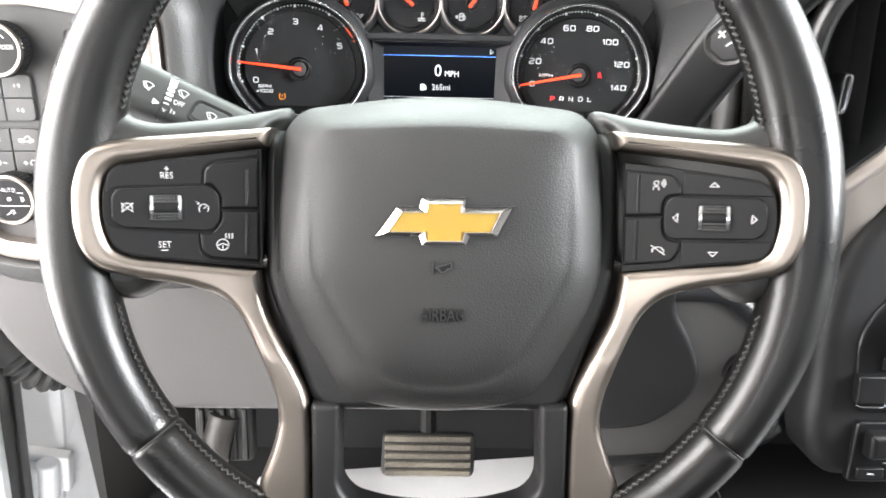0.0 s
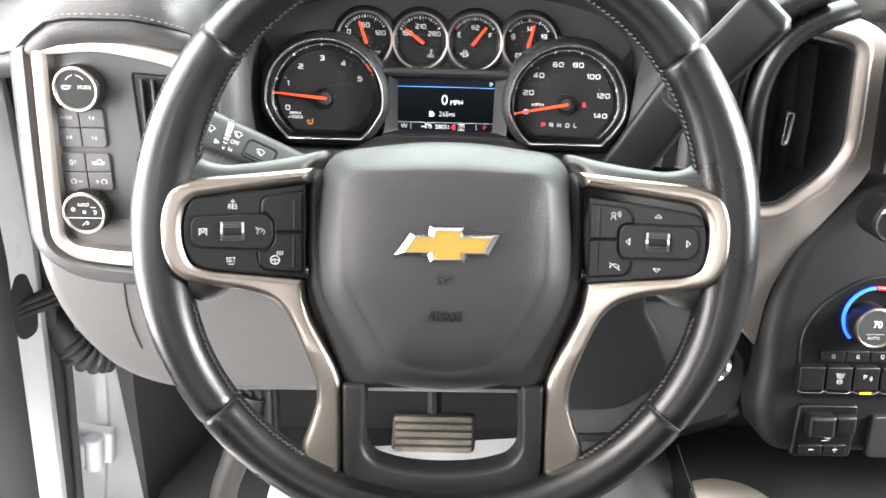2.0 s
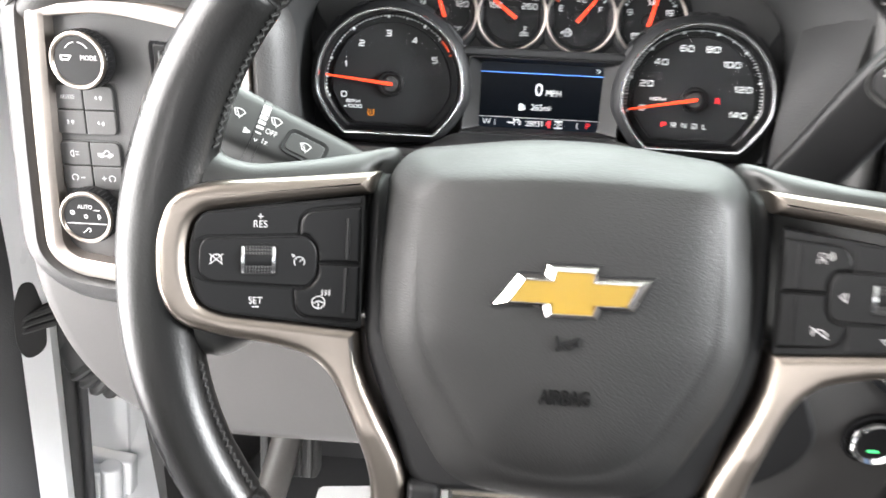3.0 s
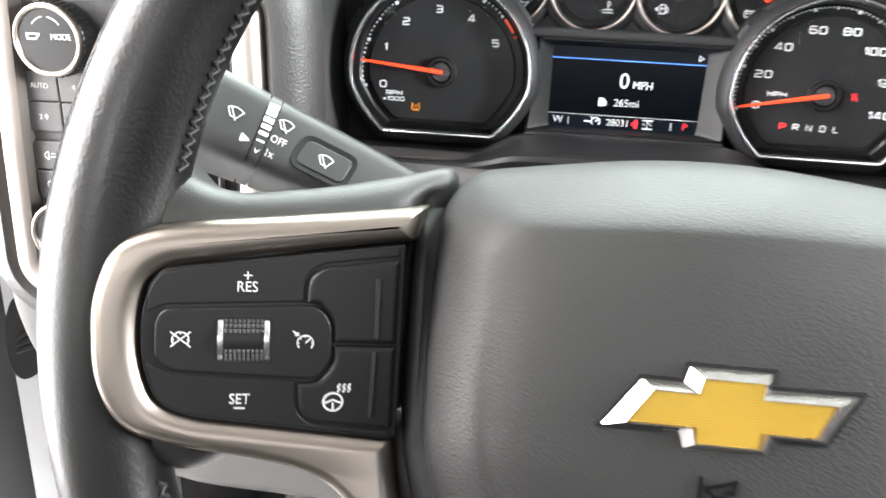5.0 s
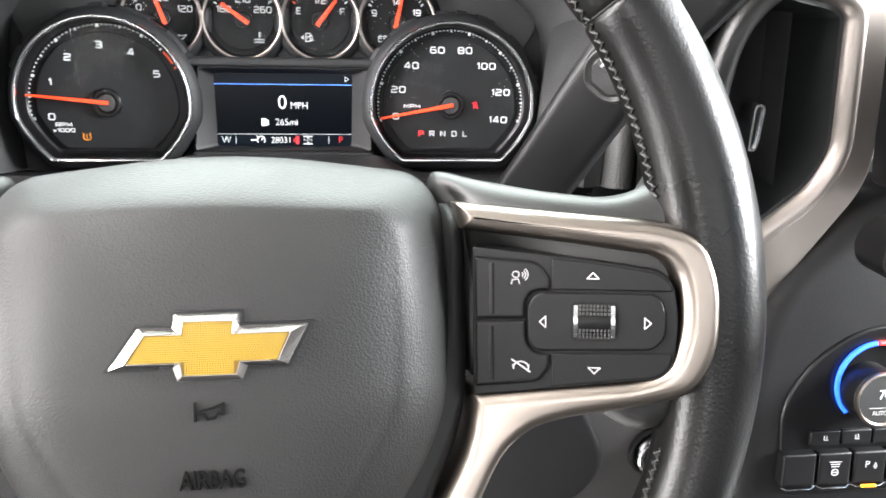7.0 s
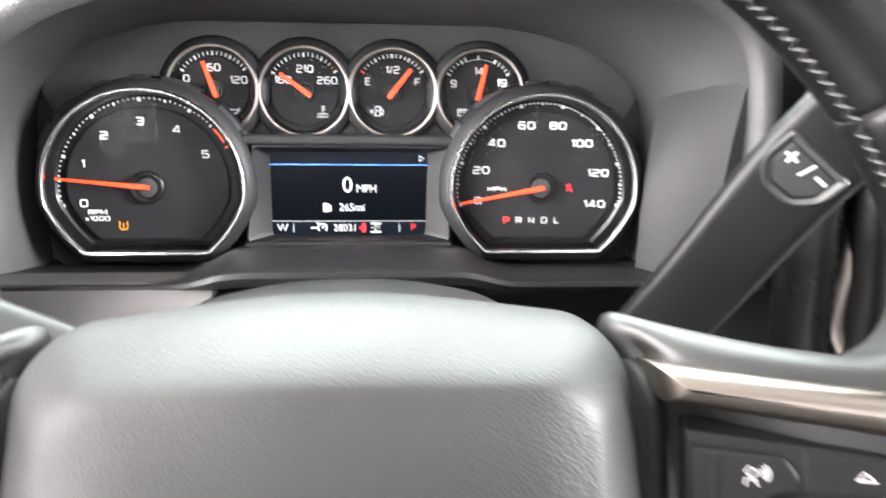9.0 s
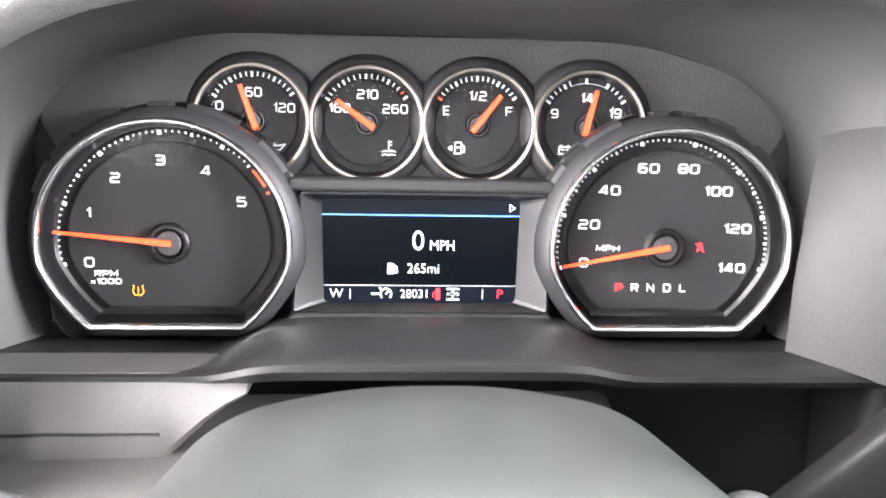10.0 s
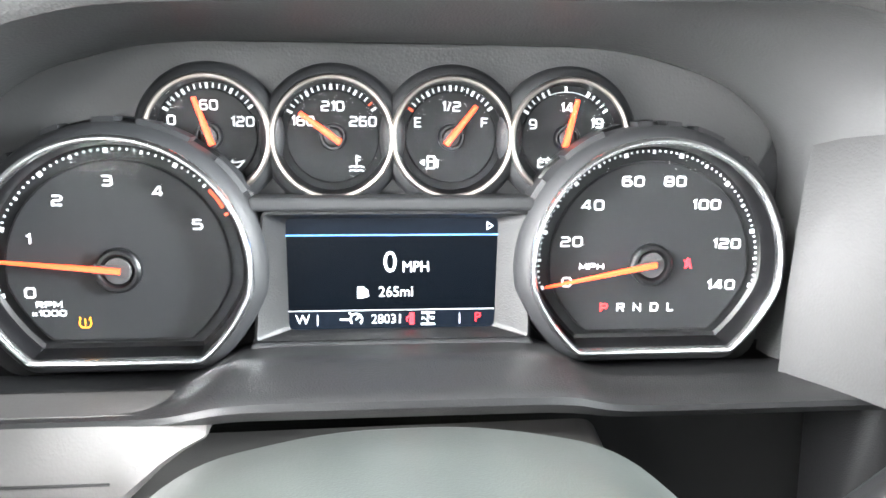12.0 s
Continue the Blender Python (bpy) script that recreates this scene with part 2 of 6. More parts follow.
def hoop(outline, profile, bm=None):
    """A closed frame: the profile of (inset, height) pairs runs round the outline."""
    return loft([at_height(inset(outline, d), z) for d, z in profile], wrap=True, bm=bm)


def circle(cx, cy, r, n=64, a0=0.0, z=0.0):
    return [Vector((cx + r * math.cos(a0 + 2 * math.pi * i / n), cy + r * math.sin(a0 + 2 * math.pi * i / n), z)) for i in range(n)]


def tube(path, radius, sides=12, closed=False, bm=None, squash=(1.0, 1.0), up=(0, 0, 1)):
    """A round bar along a path; radius is a number or one per point."""
    path = [Vector(p) for p in path]
    k = len(path)
    radius = radius if isinstance(radius, (list, tuple)) else [radius] * k
    rings = []
    for i, p in enumerate(path):
        if closed:
            t = path[(i + 1) % k] - path[i - 1]
        else:
            t = path[min(k - 1, i + 1)] - path[max(0, i - 1)]
        t.normalize()
        s = t.cross(Vector(up))
        s = s.normalized() if s.length > 1e-4 else t.orthogonal().normalized()
        w = s.cross(t)
        rings.append([p + (s * math.cos(a) * squash[0] + w * math.sin(a) * squash[1]) * radius[i] for a in (2 * math.pi * j / sides for j in range(sides))])
    return loft(rings, cap_a=not closed, cap_b=not closed, wrap=closed, bm=bm)


def spline(points, n=8, closed=False):
    """A smooth path through the points."""
    p = [Vector(q) for q in points]
    k, out = len(p), []
    for i in range(k if closed else k - 1):
        a, b = p[i], p[(i + 1) % k]
        z = p[i - 1] if closed or i else a * 2 - b
        c = p[(i + 2) % k] if closed or i + 2 < k else b * 2 - a
        for s in range(n):
            f = s / n
            out.append(0.5 * (2 * b * 0 + 2 * a + (b - z) * f + (2 * z - 5 * a + 4 * b - c) * f**2 + (3 * a - z - 3 * b + c) * f**3))
    return out + ([] if closed else [p[-1]])


def block(x0, x1, y0, y1, z0, z1, bevel=0.0, bm=None):
    o = rpoly([(x0, y0), (x1, y0), (x1, y1), (x0, y1)], bevel, 3) if bevel else [Vector(p) for p in ((x0, y0, 0), (x1, y0, 0), (x1, y1, 0), (x0, y1, 0))]
    return solid(o, z0, z1, min(bevel, (z1 - z0) * 0.45), 3, bm=bm)


def strokes(lines, width, z0=0.0, z1=0.0002, bm=None):
    """Flat ribbons along polylines, for small printed symbols."""
    bm = bm or bmesh.new()
    for line in lines:
        for a, b in zip(line, line[1:]):
            a, b = Vector((*a, 0)), Vector((*b, 0))
            d = b - a
            if d.length < 1e-9:
                continue
            d.normalize()
            s = Vector((-d.y, d.x, 0)) * width / 2
            a, b = a - d * width * 0.3, b + d * width * 0.3
            loft([[p + Vector((0, 0, z)) for p in (a - s, b - s, b + s, a + s)] for z in (z0, z1)], bm=bm)
    return bm


def arc(cx, cy, r, a0, a1, n=10):
    return [(cx + r * math.cos(radians(a0 + (a1 - a0) * i / n)), cy + r * math.sin(radians(a0 + (a1 - a0) * i / n))) for i in range(n + 1)]


def part(name, bm, mat, parent=None, label="", where=None, smooth=35, kind=""):
    bmesh.ops.recalc_face_normals(bm, faces=bm.faces)
    me = bpy.data.meshes.new(name)
    bm.to_mesh(me)
    bm.free()
    me.materials.append(mat)
    if smooth:
        me.polygons.foreach_set("use_smooth", [True] * len(me.polygons))
        me.set_sharp_from_angle(angle=radians(smooth))
    ob = new(name, me)
    if parent:
        ob.parent = parent
    if where is not None:
        ob.matrix_basis = where
    return tagged(ob, label, kind=kind)


def thing(name, m, label, category, group="", kind=""):
    ob = new(name)
    ob.empty_display_size = 0.02
    ob.matrix_basis = m
    return tagged(ob, label, category, group, kind)


def text_mesh(body, size, depth=0.0002, squeeze=1.0, heavy=0.0):
    cu = bpy.data.curves.new("lettering", "FONT")
    cu.offset = heavy
    cu.body, cu.size, cu.extrude, cu.align_x, cu.align_y, cu.resolution_u = body, size, depth, "CENTER", "CENTER", 3
    tmp = bpy.data.objects.new("lettering", cu)
    me = bpy.data.meshes.new_from_object(tmp)
    bpy.data.objects.remove(tmp)
    bpy.data.curves.remove(cu)
    for v in me.vertices:
        v.co.x *= squeeze
    return me


def lettering(body, size, x, y, z, mat, parent, name="lettering", squeeze=1.0, turn=0.0, bold=-0.00003, depth=0.00015):
    me = text_mesh(body, size, depth, squeeze, bold)
    me.materials.clear()
    me.materials.append(mat)
    ob = new(name, me)
    ob.parent = parent
    ob.matrix_basis = pose(x, y, z, 0, 0, turn)
    return ob


def ribbon(bm, line, width, z0, z1):
    """One flat mitred ribbon along a polyline; closed where its ends meet."""
    closed = line[0] == line[-1]
    p = [Vector(q) for q in (line[:-1] if closed else line)]
    n, rows = len(p), []
    for i in range(n):
        a = (p[i] - p[i - 1]).normalized() if i or closed else None
        b = (p[(i + 1) % n] - p[i]).normalized() if i < n - 1 or closed else None
        a, b = a or b, b or a
        s = Vector((-a.y, a.x)) + Vector((-b.y, b.x))
        s *= width / max(0.35, s.dot(Vector((-b.y, b.x)))) / 2
        rows.append([Vector((*(p[i] - s), z0)), Vector((*(p[i] + s), z0)), Vector((*(p[i] + s), z1)), Vector((*(p[i] - s), z1))])
    loft(rows, not closed, not closed, wrap=closed, bm=bm)


def glyph(ch):
    """Centre lines of one square-cut dial character in a unit box, and its width."""
    b = 0.17
    loop = [(b, 0), (1 - b, 0), (1, b), (1, 1 - b), (1 - b, 1), (b, 1), (0, 1 - b), (0, b), (b, 0)]
    bowl = [(0, 0.47), (1 - b, 0.47), (1, 0.62), (1, 1 - b), (1 - b, 1), (0, 1), (0, 0)]
    six = [(0.96, 1), (b, 1), (0, 1 - b), (0, b), (b, 0), (1 - b, 0), (1, b), (1, 0.42), (1 - b, 0.57), (0, 0.57)]
    table = {
        "0": [loop], "1": [[(0, 0.80), (0.32, 1), (0.32, 0)]],
        "2": [[(0, 1), (1 - b, 1), (1, 1 - b), (1, 0.66), (1 - b, 0.52), (b, 0.50), (0, 0.36), (0, 0), (1, 0)]],
        "3": [[(0, 1), (1 - b, 1), (1, 1 - b), (1, 0.64), (1 - b, 0.51), (0.2, 0.51)], [(1 - b, 0.51), (1, 0.38), (1, b), (1 - b, 0), (0, 0)]],
        "4": [[(0.76, 0), (0.76, 1), (0.58, 1), (0, 0.26), (1, 0.26)]],
        "5": [[(0.95, 1), (0.06, 1), (0.03, 0.57), (1 - b, 0.57), (1, 0.42), (1, b), (1 - b, 0), (0, 0)]],
        "6": [six], "9": [[(1 - x, 1 - y) for x, y in six]],
        "8": [loop, [(0.02, 0.52), (0.98, 0.52)]],
        "/": [[(0, 0), (0.42, 1)]], "E": [[(0.9, 1), (0, 1), (0, 0), (0.9, 0)], [(0, 0.52), (0.8, 0.52)]],
        "F": [[(0.95, 1), (0, 1), (0, 0)], [(0, 0.50), (0.8, 0.50)]],
        "P": [bowl], "R": [bowl, [(0.55, 0.47), (1, 0)]], "M": [[(0, 0), (0, 1), (0.58, 0.3), (1.16, 1), (1.16, 0)]],
        "H": [[(0, 0), (0, 1)], [(1, 0), (1, 1)], [(0, 0.5), (1, 0.5)]], "N": [[(0, 0), (0, 1), (1, 0), (1, 1)]],
        "D": [[(0, 0), (0, 1), (0.78, 1), (1, 0.8), (1, 0.2), (0.78, 0), (0, 0)]], "L": [[(0, 1), (0, 0), (0.9, 0)]],
        "x": [[(0, 0), (0.75, 0.62)], [(0, 0.62), (0.75, 0)]],
    }
    lines = table[ch]
    return lines, max(x for line in lines for x, y in line)


def square_text(body, wide, high, stroke, gap, x, y, z, mat, parent, name):
    """Dial lettering centred at x, y; wide and high are one character's outer size."""
    bm, at = bmesh.new(), 0.0
    for ch in body:
        lines, w = glyph(ch)
        for line in lines:
            ribbon(bm, [(at + stroke / 2 + px * (wide - stroke), (py - 0.5) * (high - stroke)) for px, py in line], stroke, 0.0, 0.0002)
        at += w * (wide - stroke) + stroke + gap
    return part(name, bm, mat, parent, where=pose(x - (at - gap) / 2, y, z), smooth=0)


def symbol(name, lines, width, x, y, z, mat, parent, turn=0.0):
    return part(name, strokes(lines, width), mat, parent, where=pose(x, y, z, 0, 0, turn), smooth=0)


def mm(points):
    return [tuple(c / 1000 for c in p) for p in points]


def face_frame(x, y, z, lean, yaw=0.0, roll=0.0):
    """A frame whose x runs right, y up a face that leans back by lean degrees, and z out towards the seat."""
    return pose(x, y, z, 90 - lean, 0, yaw) @ pose(0, 0, 0, 0, 0, roll)

# ---------------------------------------------------------------- frames of the place
WHEEL = face_frame(0.0015, -0.0046, 0.6746, 20.5)
CLUSTER_AT = face_frame(0.0018, 0.303, 0.655, 12, 0, -0.6)
LEFT_PANEL = face_frame(-0.298, 0.201, 0.703, 7)
RIGHT_PANEL = face_frame(0.300, 0.197, 0.677, 7)


def bump(a, centre, width):
    d = (a - centre + 180) % 360 - 180
    return math.exp(-((d / width) ** 2))


SIDEWALL = material("grey_moulded_wall_plastic", (0.0235, 0.0237, 0.024), 0.5, grain=0.3, grain_size=0.0012, kind="leather")
STRIP = material("pale_grey_dash_strip", (0.058, 0.0552, 0.054), 0.5, grain=0.14, grain_size=0.001, kind="leather")
EMBOSS = material("embossed_black_letter", (0.003, 0.003, 0.003), 0.2, mottled=0.05)


# ---------------------------------------------------------------- steering wheel
SEAMS = (38.5, 139.5, 218.3, 321.5)


def rim_section(deg):
    """Mid radius, half width and half depth of the rim at an angle."""
    thumb = bump(deg, 172, 26) + bump(deg, 8, 26)
    half = 0.0140 + 0.0042 * thumb
    dip = max(bump(deg, s, 0.45) for s in SEAMS)
    return 0.1900 - half, half - 0.0011 * dip, 0.0165 + 0.001 * thumb - 0.0011 * dip


def rim_rings():
    angles = [i * 2.0 for i in range(180)]
    for s in SEAMS:
        angles += [s + d for d in (-0.9, -0.45, -0.2, 0, 0.2, 0.45, 0.9)]
    rings = []
    for deg in sorted(angles):
        r, a, b = rim_section(deg)
        c, s = math.cos(radians(deg)), math.sin(radians(deg))
        ring = []
        for j in range(24):
            q = 2 * math.pi * j / 24
            ring.append(Vector(((r + a * math.cos(q)) * c, (r + a * math.cos(q)) * s, -0.0055 + b * math.sin(q))))
        rings.append(ring)
    return rings


def stitch_row(spans, step=0.62):
    """Crossed threads along the rim's inner edge."""
    bm = bmesh.new()
    for a0, a1 in spans:
        deg, odd = a0, 1
        while deg < a1:
            r, a, b = rim_section(deg)
            pts = []
            for f in (-1, 0, 1):
                t, q = radians(deg + 0.42 * f * odd), radians(167) + 0.09 * f
                rr = r + (a + 0.0005) * math.cos(q)
                pts.append((rr * math.cos(t), rr * math.sin(t), -0.0055 + (b + 0.0006 + (0.0004 if f == 0 else 0)) * math.sin(q)))
            tube(pts, 0.00055, 5, bm=bm)
            deg, odd = deg + step, -odd
        line = []
        for i in range(25):
            t = a0 + (a1 - a0) * i / 24
            r, a, b = rim_section(t)
            q = radians(167)
            line.append(((r + (a + 0.0001) * math.cos(q)) * math.cos(radians(t)), (r + (a + 0.0001) * math.cos(q)) * math.sin(radians(t)), -0.0055 + (b + 0.0001) * math.sin(q)))
        tube(line, 0.0004, 5, bm=bm)
    return bm


def seam_ring(deg):
    r, a, b = rim_section(deg)
    c, s = math.cos(radians(deg)), math.sin(radians(deg))
    pts = []
    for j in range(28):
        q = 2 * math.pi * j / 28
        pts.append(((r + (a + 0.00015) * math.cos(q)) * c, (r + (a + 0.00015) * math.cos(q)) * s, -0.0055 + (b + 0.00015) * math.sin(q)))
    return tube(pts, 0.00045, 5, closed=True)


def mirrored(points, side):
    return [(-p[0] * side, *p[1:]) for p in points] if side > 0 else list(points)


def spoke_trim(side):
    """The satin trim round the thumb buttons and down the lower spoke."""
    c = mm([(-82, 40.5), (-119, 36.6), (-149, 34), (-162.5, 29), (-168, 13), (-167.6, -10), (-160.5, -25.5), (-143, -30.5), (-120, -35), (-107, -39.5),
            (-98, -48), (-89, -65), (-80.7, -87), (-78.3, -101.5), (-82.5, -117.5), (-89.5, -134), (-86.5, -148.5), (-76, -156.5), (-63, -159.5),
            (-62, -123), (-63.5, -89), (-71.5, -72), (-84.5, -47), (-87, -27), (-142, -20), (-151, -16), (-154.8, -4), (-154.8, 9), (-152.5, 17.5), (-148, 22), (-120, 26.3), (-84, 31)])
    r = [0.001, 0.02, 0.012, 0.008, 0.012, 0.012, 0.010, 0.02, 0.02, 0.012, 0.012, 0.02, 0.02, 0.012, 0.012, 0.010, 0.010, 0.012, 0.003,
         0.02, 0.02, 0.015, 0.015, 0.003, 0.006, 0.006, 0.006, 0.006, 0.004, 0.004, 0.02, 0.001]
    o = rpoly(mirrored(c, side), r, 5)
    rings = [at_height(inset(o, 0.0015), -0.030), at_height(o, -0.024)]
    for s in range(9):
        a = s / 8 * math.pi / 2
        rings.append(at_height(inset(o, 0.0050 * (1 - math.cos(a))), -0.0055 + 0.0065 * math.sin(a)))
    return loft(rings)


def dished(bm):
    """Tilts the spokes towards the hub, as the wheel is dished."""
    for k in range(22):
        bmesh.ops.bisect_plane(bm, geom=bm.verts[:] + bm.edges[:] + bm.faces[:], plane_co=(0, 0.036 - 0.009 * k, 0), plane_no=(0, 1, 0))
    for v in bm.verts:
        w = 1.0 if v.co.y > -0.03 else max(0.35, 1.0 - (-0.03 - v.co.y) / 0.06)
        v.co.z += 0.31 * (abs(v.co.x) - 0.126) * w
    return bm


def leather_spoke(side):
    """The wrapped horn that joins hub and rim above the trim."""
    c = mm([(-74, 53, -30), (-90, 48.5, -20), (-112, 44, -8), (-136, 41, 1), (-150, 45, 4), (-157, 58, 4), (-168, 76, 0), (-176, 30, 2), (-172, -10, 2),
            (-160, -40, 2), (-146, -44, 0), (-130, -34, -6), (-84, -24, -18)])
    o = rpoly(mirrored(c, side), 0.009, 4)
    rings = [[Vector((p.x, p.y, -0.040)) for p in inset(o, 0.006)], [Vector((p.x, p.y, p.z - 0.016)) for p in o]]
    for s in range(6):
        a = s / 5 * math.pi / 2
        rings.append(at_height(inset(o, 0.010 * (1 - math.cos(a))), -0.014 + 0.012 * math.sin(a)))
    return loft(rings)


def airbag_pad():
    outer = mm([(-70, 51, -45), (0, 60, -50), (70, 51, -45), (79, 40, -38), (80, 4, -24), (79.5, -30, -20), (72, -50, -17), (47, -92.5, -14), (0, -98.5, -12), (-47, -92.5, -14), (-72, -50, -17), (-79.5, -30, -20), (-80, 4, -24), (-79, 40, -38)])
    inner = mm([(-53, 38.5, 1.5), (0, 41, 4), (53, 38.5, 1.5), (60, 32, 1.5), (60.5, 2, 3.4), (60, -24, 4), (54, -37, 4), (31, -77, 3.8), (0, -83, 4.4), (-31, -77, 3.8), (-54, -37, 4), (-60, -24, 4), (-60.5, 2, 3.4), (-60, 32, 1.5)])
    ro = [0.012, 0.06, 0.012, 0.010, 0.03, 0.02, 0.02, 0.014, 0.05, 0.014, 0.02, 0.02, 0.03, 0.010]
    a, b = rpoly(outer, ro, 7), rpoly(inner, ro, 7)
    rings = [[Vector((p.x * 0.97, p.y * 0.97, p.z - 0.012)) for p in a]]
    for fo, fz in ((0, 0), (0.015, 0.14), (0.05, 0.26), (0.11, 0.36), (0.20, 0.45), (0.36, 0.575), (0.54, 0.715), (0.70, 0.835), (0.80, 0.90), (0.88, 0.945), (0.94, 0.975), (1.0, 1.0)):
        rings.append([Vector((p.x + (q.x - p.x) * fo, p.y + (q.y - p.y) * fo, p.z + (q.z - p.z) * fz - 0.0022 * max(0, fo - 0.45) ** 1.6 / 0.55**1.6)) for p, q in zip(a, b)])
    mid = Vector((0, -0.026, 0))
    for f in (0.96, 0.92, 0.87, 0.81, 0.7, 0.55, 0.38, 0.2):
        rings.append([Vector((mid.x + (q.x - mid.x) * f, mid.y + (q.y - mid.y) * f, q.z + (0.0092 - q.z) * (1 - f * f) - 0.0022 * max(0, f - 0.72) ** 2 / 0.0784)) for q in b])
    return loft(rings)


def hub_shell():
    """Black shell behind the pad."""
    c = mm([(-66, 47, -50), (0, 54, -54), (66, 47, -50), (84, 43, -33), (86, 30, -17), (86, -24, -14), (83, -41, -12), (73, -65, -10), (61, -97, -8), (-61, -97, -8), (-73, -65, -10), (-83, -41, -12), (-86, -24, -14), (-86, 30, -17), (-84, 43, -33)])
    o = rpoly(c, 0.012, 4)
    rings = [[Vector((p.x, p.y, -0.075)) for p in o], at_height(o, -0.006)]
    for s in range(6):
        a = s / 5 * math.pi / 2
        rings.append(at_height(inset(o, 0.005 * (1 - math.cos(a))), -0.005 + 0.005 * math.sin(a)))
    return loft(rings)


def lower_spoke():
    """Black U below the pad, round the opening."""
    c = mm([(-63, -92), (-62.5, -161), (-40, -172), (0, -175), (40, -172), (62.5, -161), (63, -92), (48.3, -92), (49.3, -134), (43, -142.5), (25, -147.8), (0, -149.6), (-25, -147.8), (-43, -142.5), (-49.3, -134), (-48.3, -92)])
    r = [0.003, 0.01, 0.03, 0.04, 0.03, 0.01, 0.003, 0.003, 0.008, 0.010, 0.02, 0.04, 0.02, 0.010, 0.008, 0.003]
    o = rpoly(c, r, 5)
    rings = [at_height(o, -0.026)]
    for s in range(6):
        a = s / 5 * math.pi / 2
        rings.append(at_height(inset(o, 0.0035 * (1 - math.cos(a))), -0.010 + 0.006 * math.sin(a)))
    return loft(rings)


def plate(name, corners, radius, z0, z1, bevel, mat, parent, label=""):
    o = rpoly(mm(corners), [r / 1000 for r in radius] if isinstance(radius, (list, tuple)) else radius / 1000, 5)
    b = part(name, solid(o, z0 / 1000, z1 / 1000, bevel / 1000, 4), mat, parent, label)
    # Nearly flush dark ring paints the shadow gap round the button.
    part("button_gap_shade", hoop(o, [(-0.00045, -0.004), (-0.00045, -0.00005), (0.0002, -0.00005), (0.0002, -0.004)]), RECESS_SHADE, b, smooth=0)
    return b


def scroll_roller(x, y, parent):
    w = part("scroll_roller", solid(circle(0, 0, 0.0085, 40), -0.0052, 0.0052, 0.0003, 2), BUTTON, parent, "ribbed black scroll roller", where=pose(x / 1000, y / 1000, -0.0054, 0, 90, 0))
    ribs = bmesh.new()
    for row in range(9):
        for k in (-4, -3.2, -2.4, -1.6, 1.6, 2.4, 3.2, 4):
            a = radians(k * 12)
            p = Vector((-math.cos(a) * 0.0086, math.sin(a) * 0.0086, -0.0046 + row * 0.00115))
            loft([[p + Vector((0, dy, dz)) for dy, dz in ((-0.0005, -0.0004), (0.0005, -0.0004), (0.0005, 0.0004), (-0.0005, 0.0004))], [p + Vector((-0.0004, dy, dz)) for dy, dz in ((-0.0003, -0.0002), (0.0003, -0.0002), (0.0003, 0.0002), (-0.0003, 0.0002))]], bm=ribs)
    part("grip_knurl", ribs, KNURL, w, smooth=0, kind="stuff")
    for s in (-1, 1):
        part("chrome_flange", solid(circle(0, 0, 0.0089, 40), -0.0007, 0.0007, 0.0003, 2), BRUSHED, parent, "satin metal roller flange", where=pose(x / 1000 + s * 0.0059, y / 1000, -0.0054, 0, 90, 0))
    # Dark frame on the panel paints the shade of the roller's recess.
    part("roller_recess_shade", hoop(rpoly([(x / 1000 + px, y / 1000 + py) for px, py in ((-0.0074, -0.0066), (0.0074, -0.0066), (0.0074, 0.0066), (-0.0074, 0.0066))], 0.0018, 4), [(-0.0002, -0.002), (-0.0002, 0.0017), (0.0006, 0.0017), (0.0006, -0.002)]), RECESS_SHADE, parent, smooth=0)
    return w


def gauge_icon(x, y, parent, crossed=False):
    lines = [arc(0, 0, 0.0026, -40, 220), [(0, 0), (0.0013, 0.0012)]]
    lines += [[(0.0020 * math.cos(radians(a)), 0.0020 * math.sin(radians(a))), (0.0026 * math.cos(radians(a)), 0.0026 * math.sin(radians(a)))] for a in (0, 45, 90, 135, 180)]
    if crossed:
        lines += [[(-0.003, -0.0024), (0.003, 0.0026)], [(-0.003, 0.0026), (0.003, -0.0024)]]
    else:
        lines += [[(-0.0038, 0.0040), (-0.0024, 0.0026)], [(-0.0024, 0.0036), (-0.0024, 0.0026), (-0.0034, 0.0026)]]
    lines = [[(px * 0.82, py * 0.82) for px, py in ln] for ln in lines]
    symbol("printed_symbol", lines, 0.00032, x / 1000, y / 1000, 0.0017, ICON, parent)


def tilt(side):
    a = Matrix.Translation((0.126 * side, 0, 0)) @ pose(0, 0, 0, 0, -17.2 * side, 0) @ Matrix.Scale(1.047, 4, (1, 0, 0))
    return a @ Matrix.Translation((-0.126 * side, 0, 0))


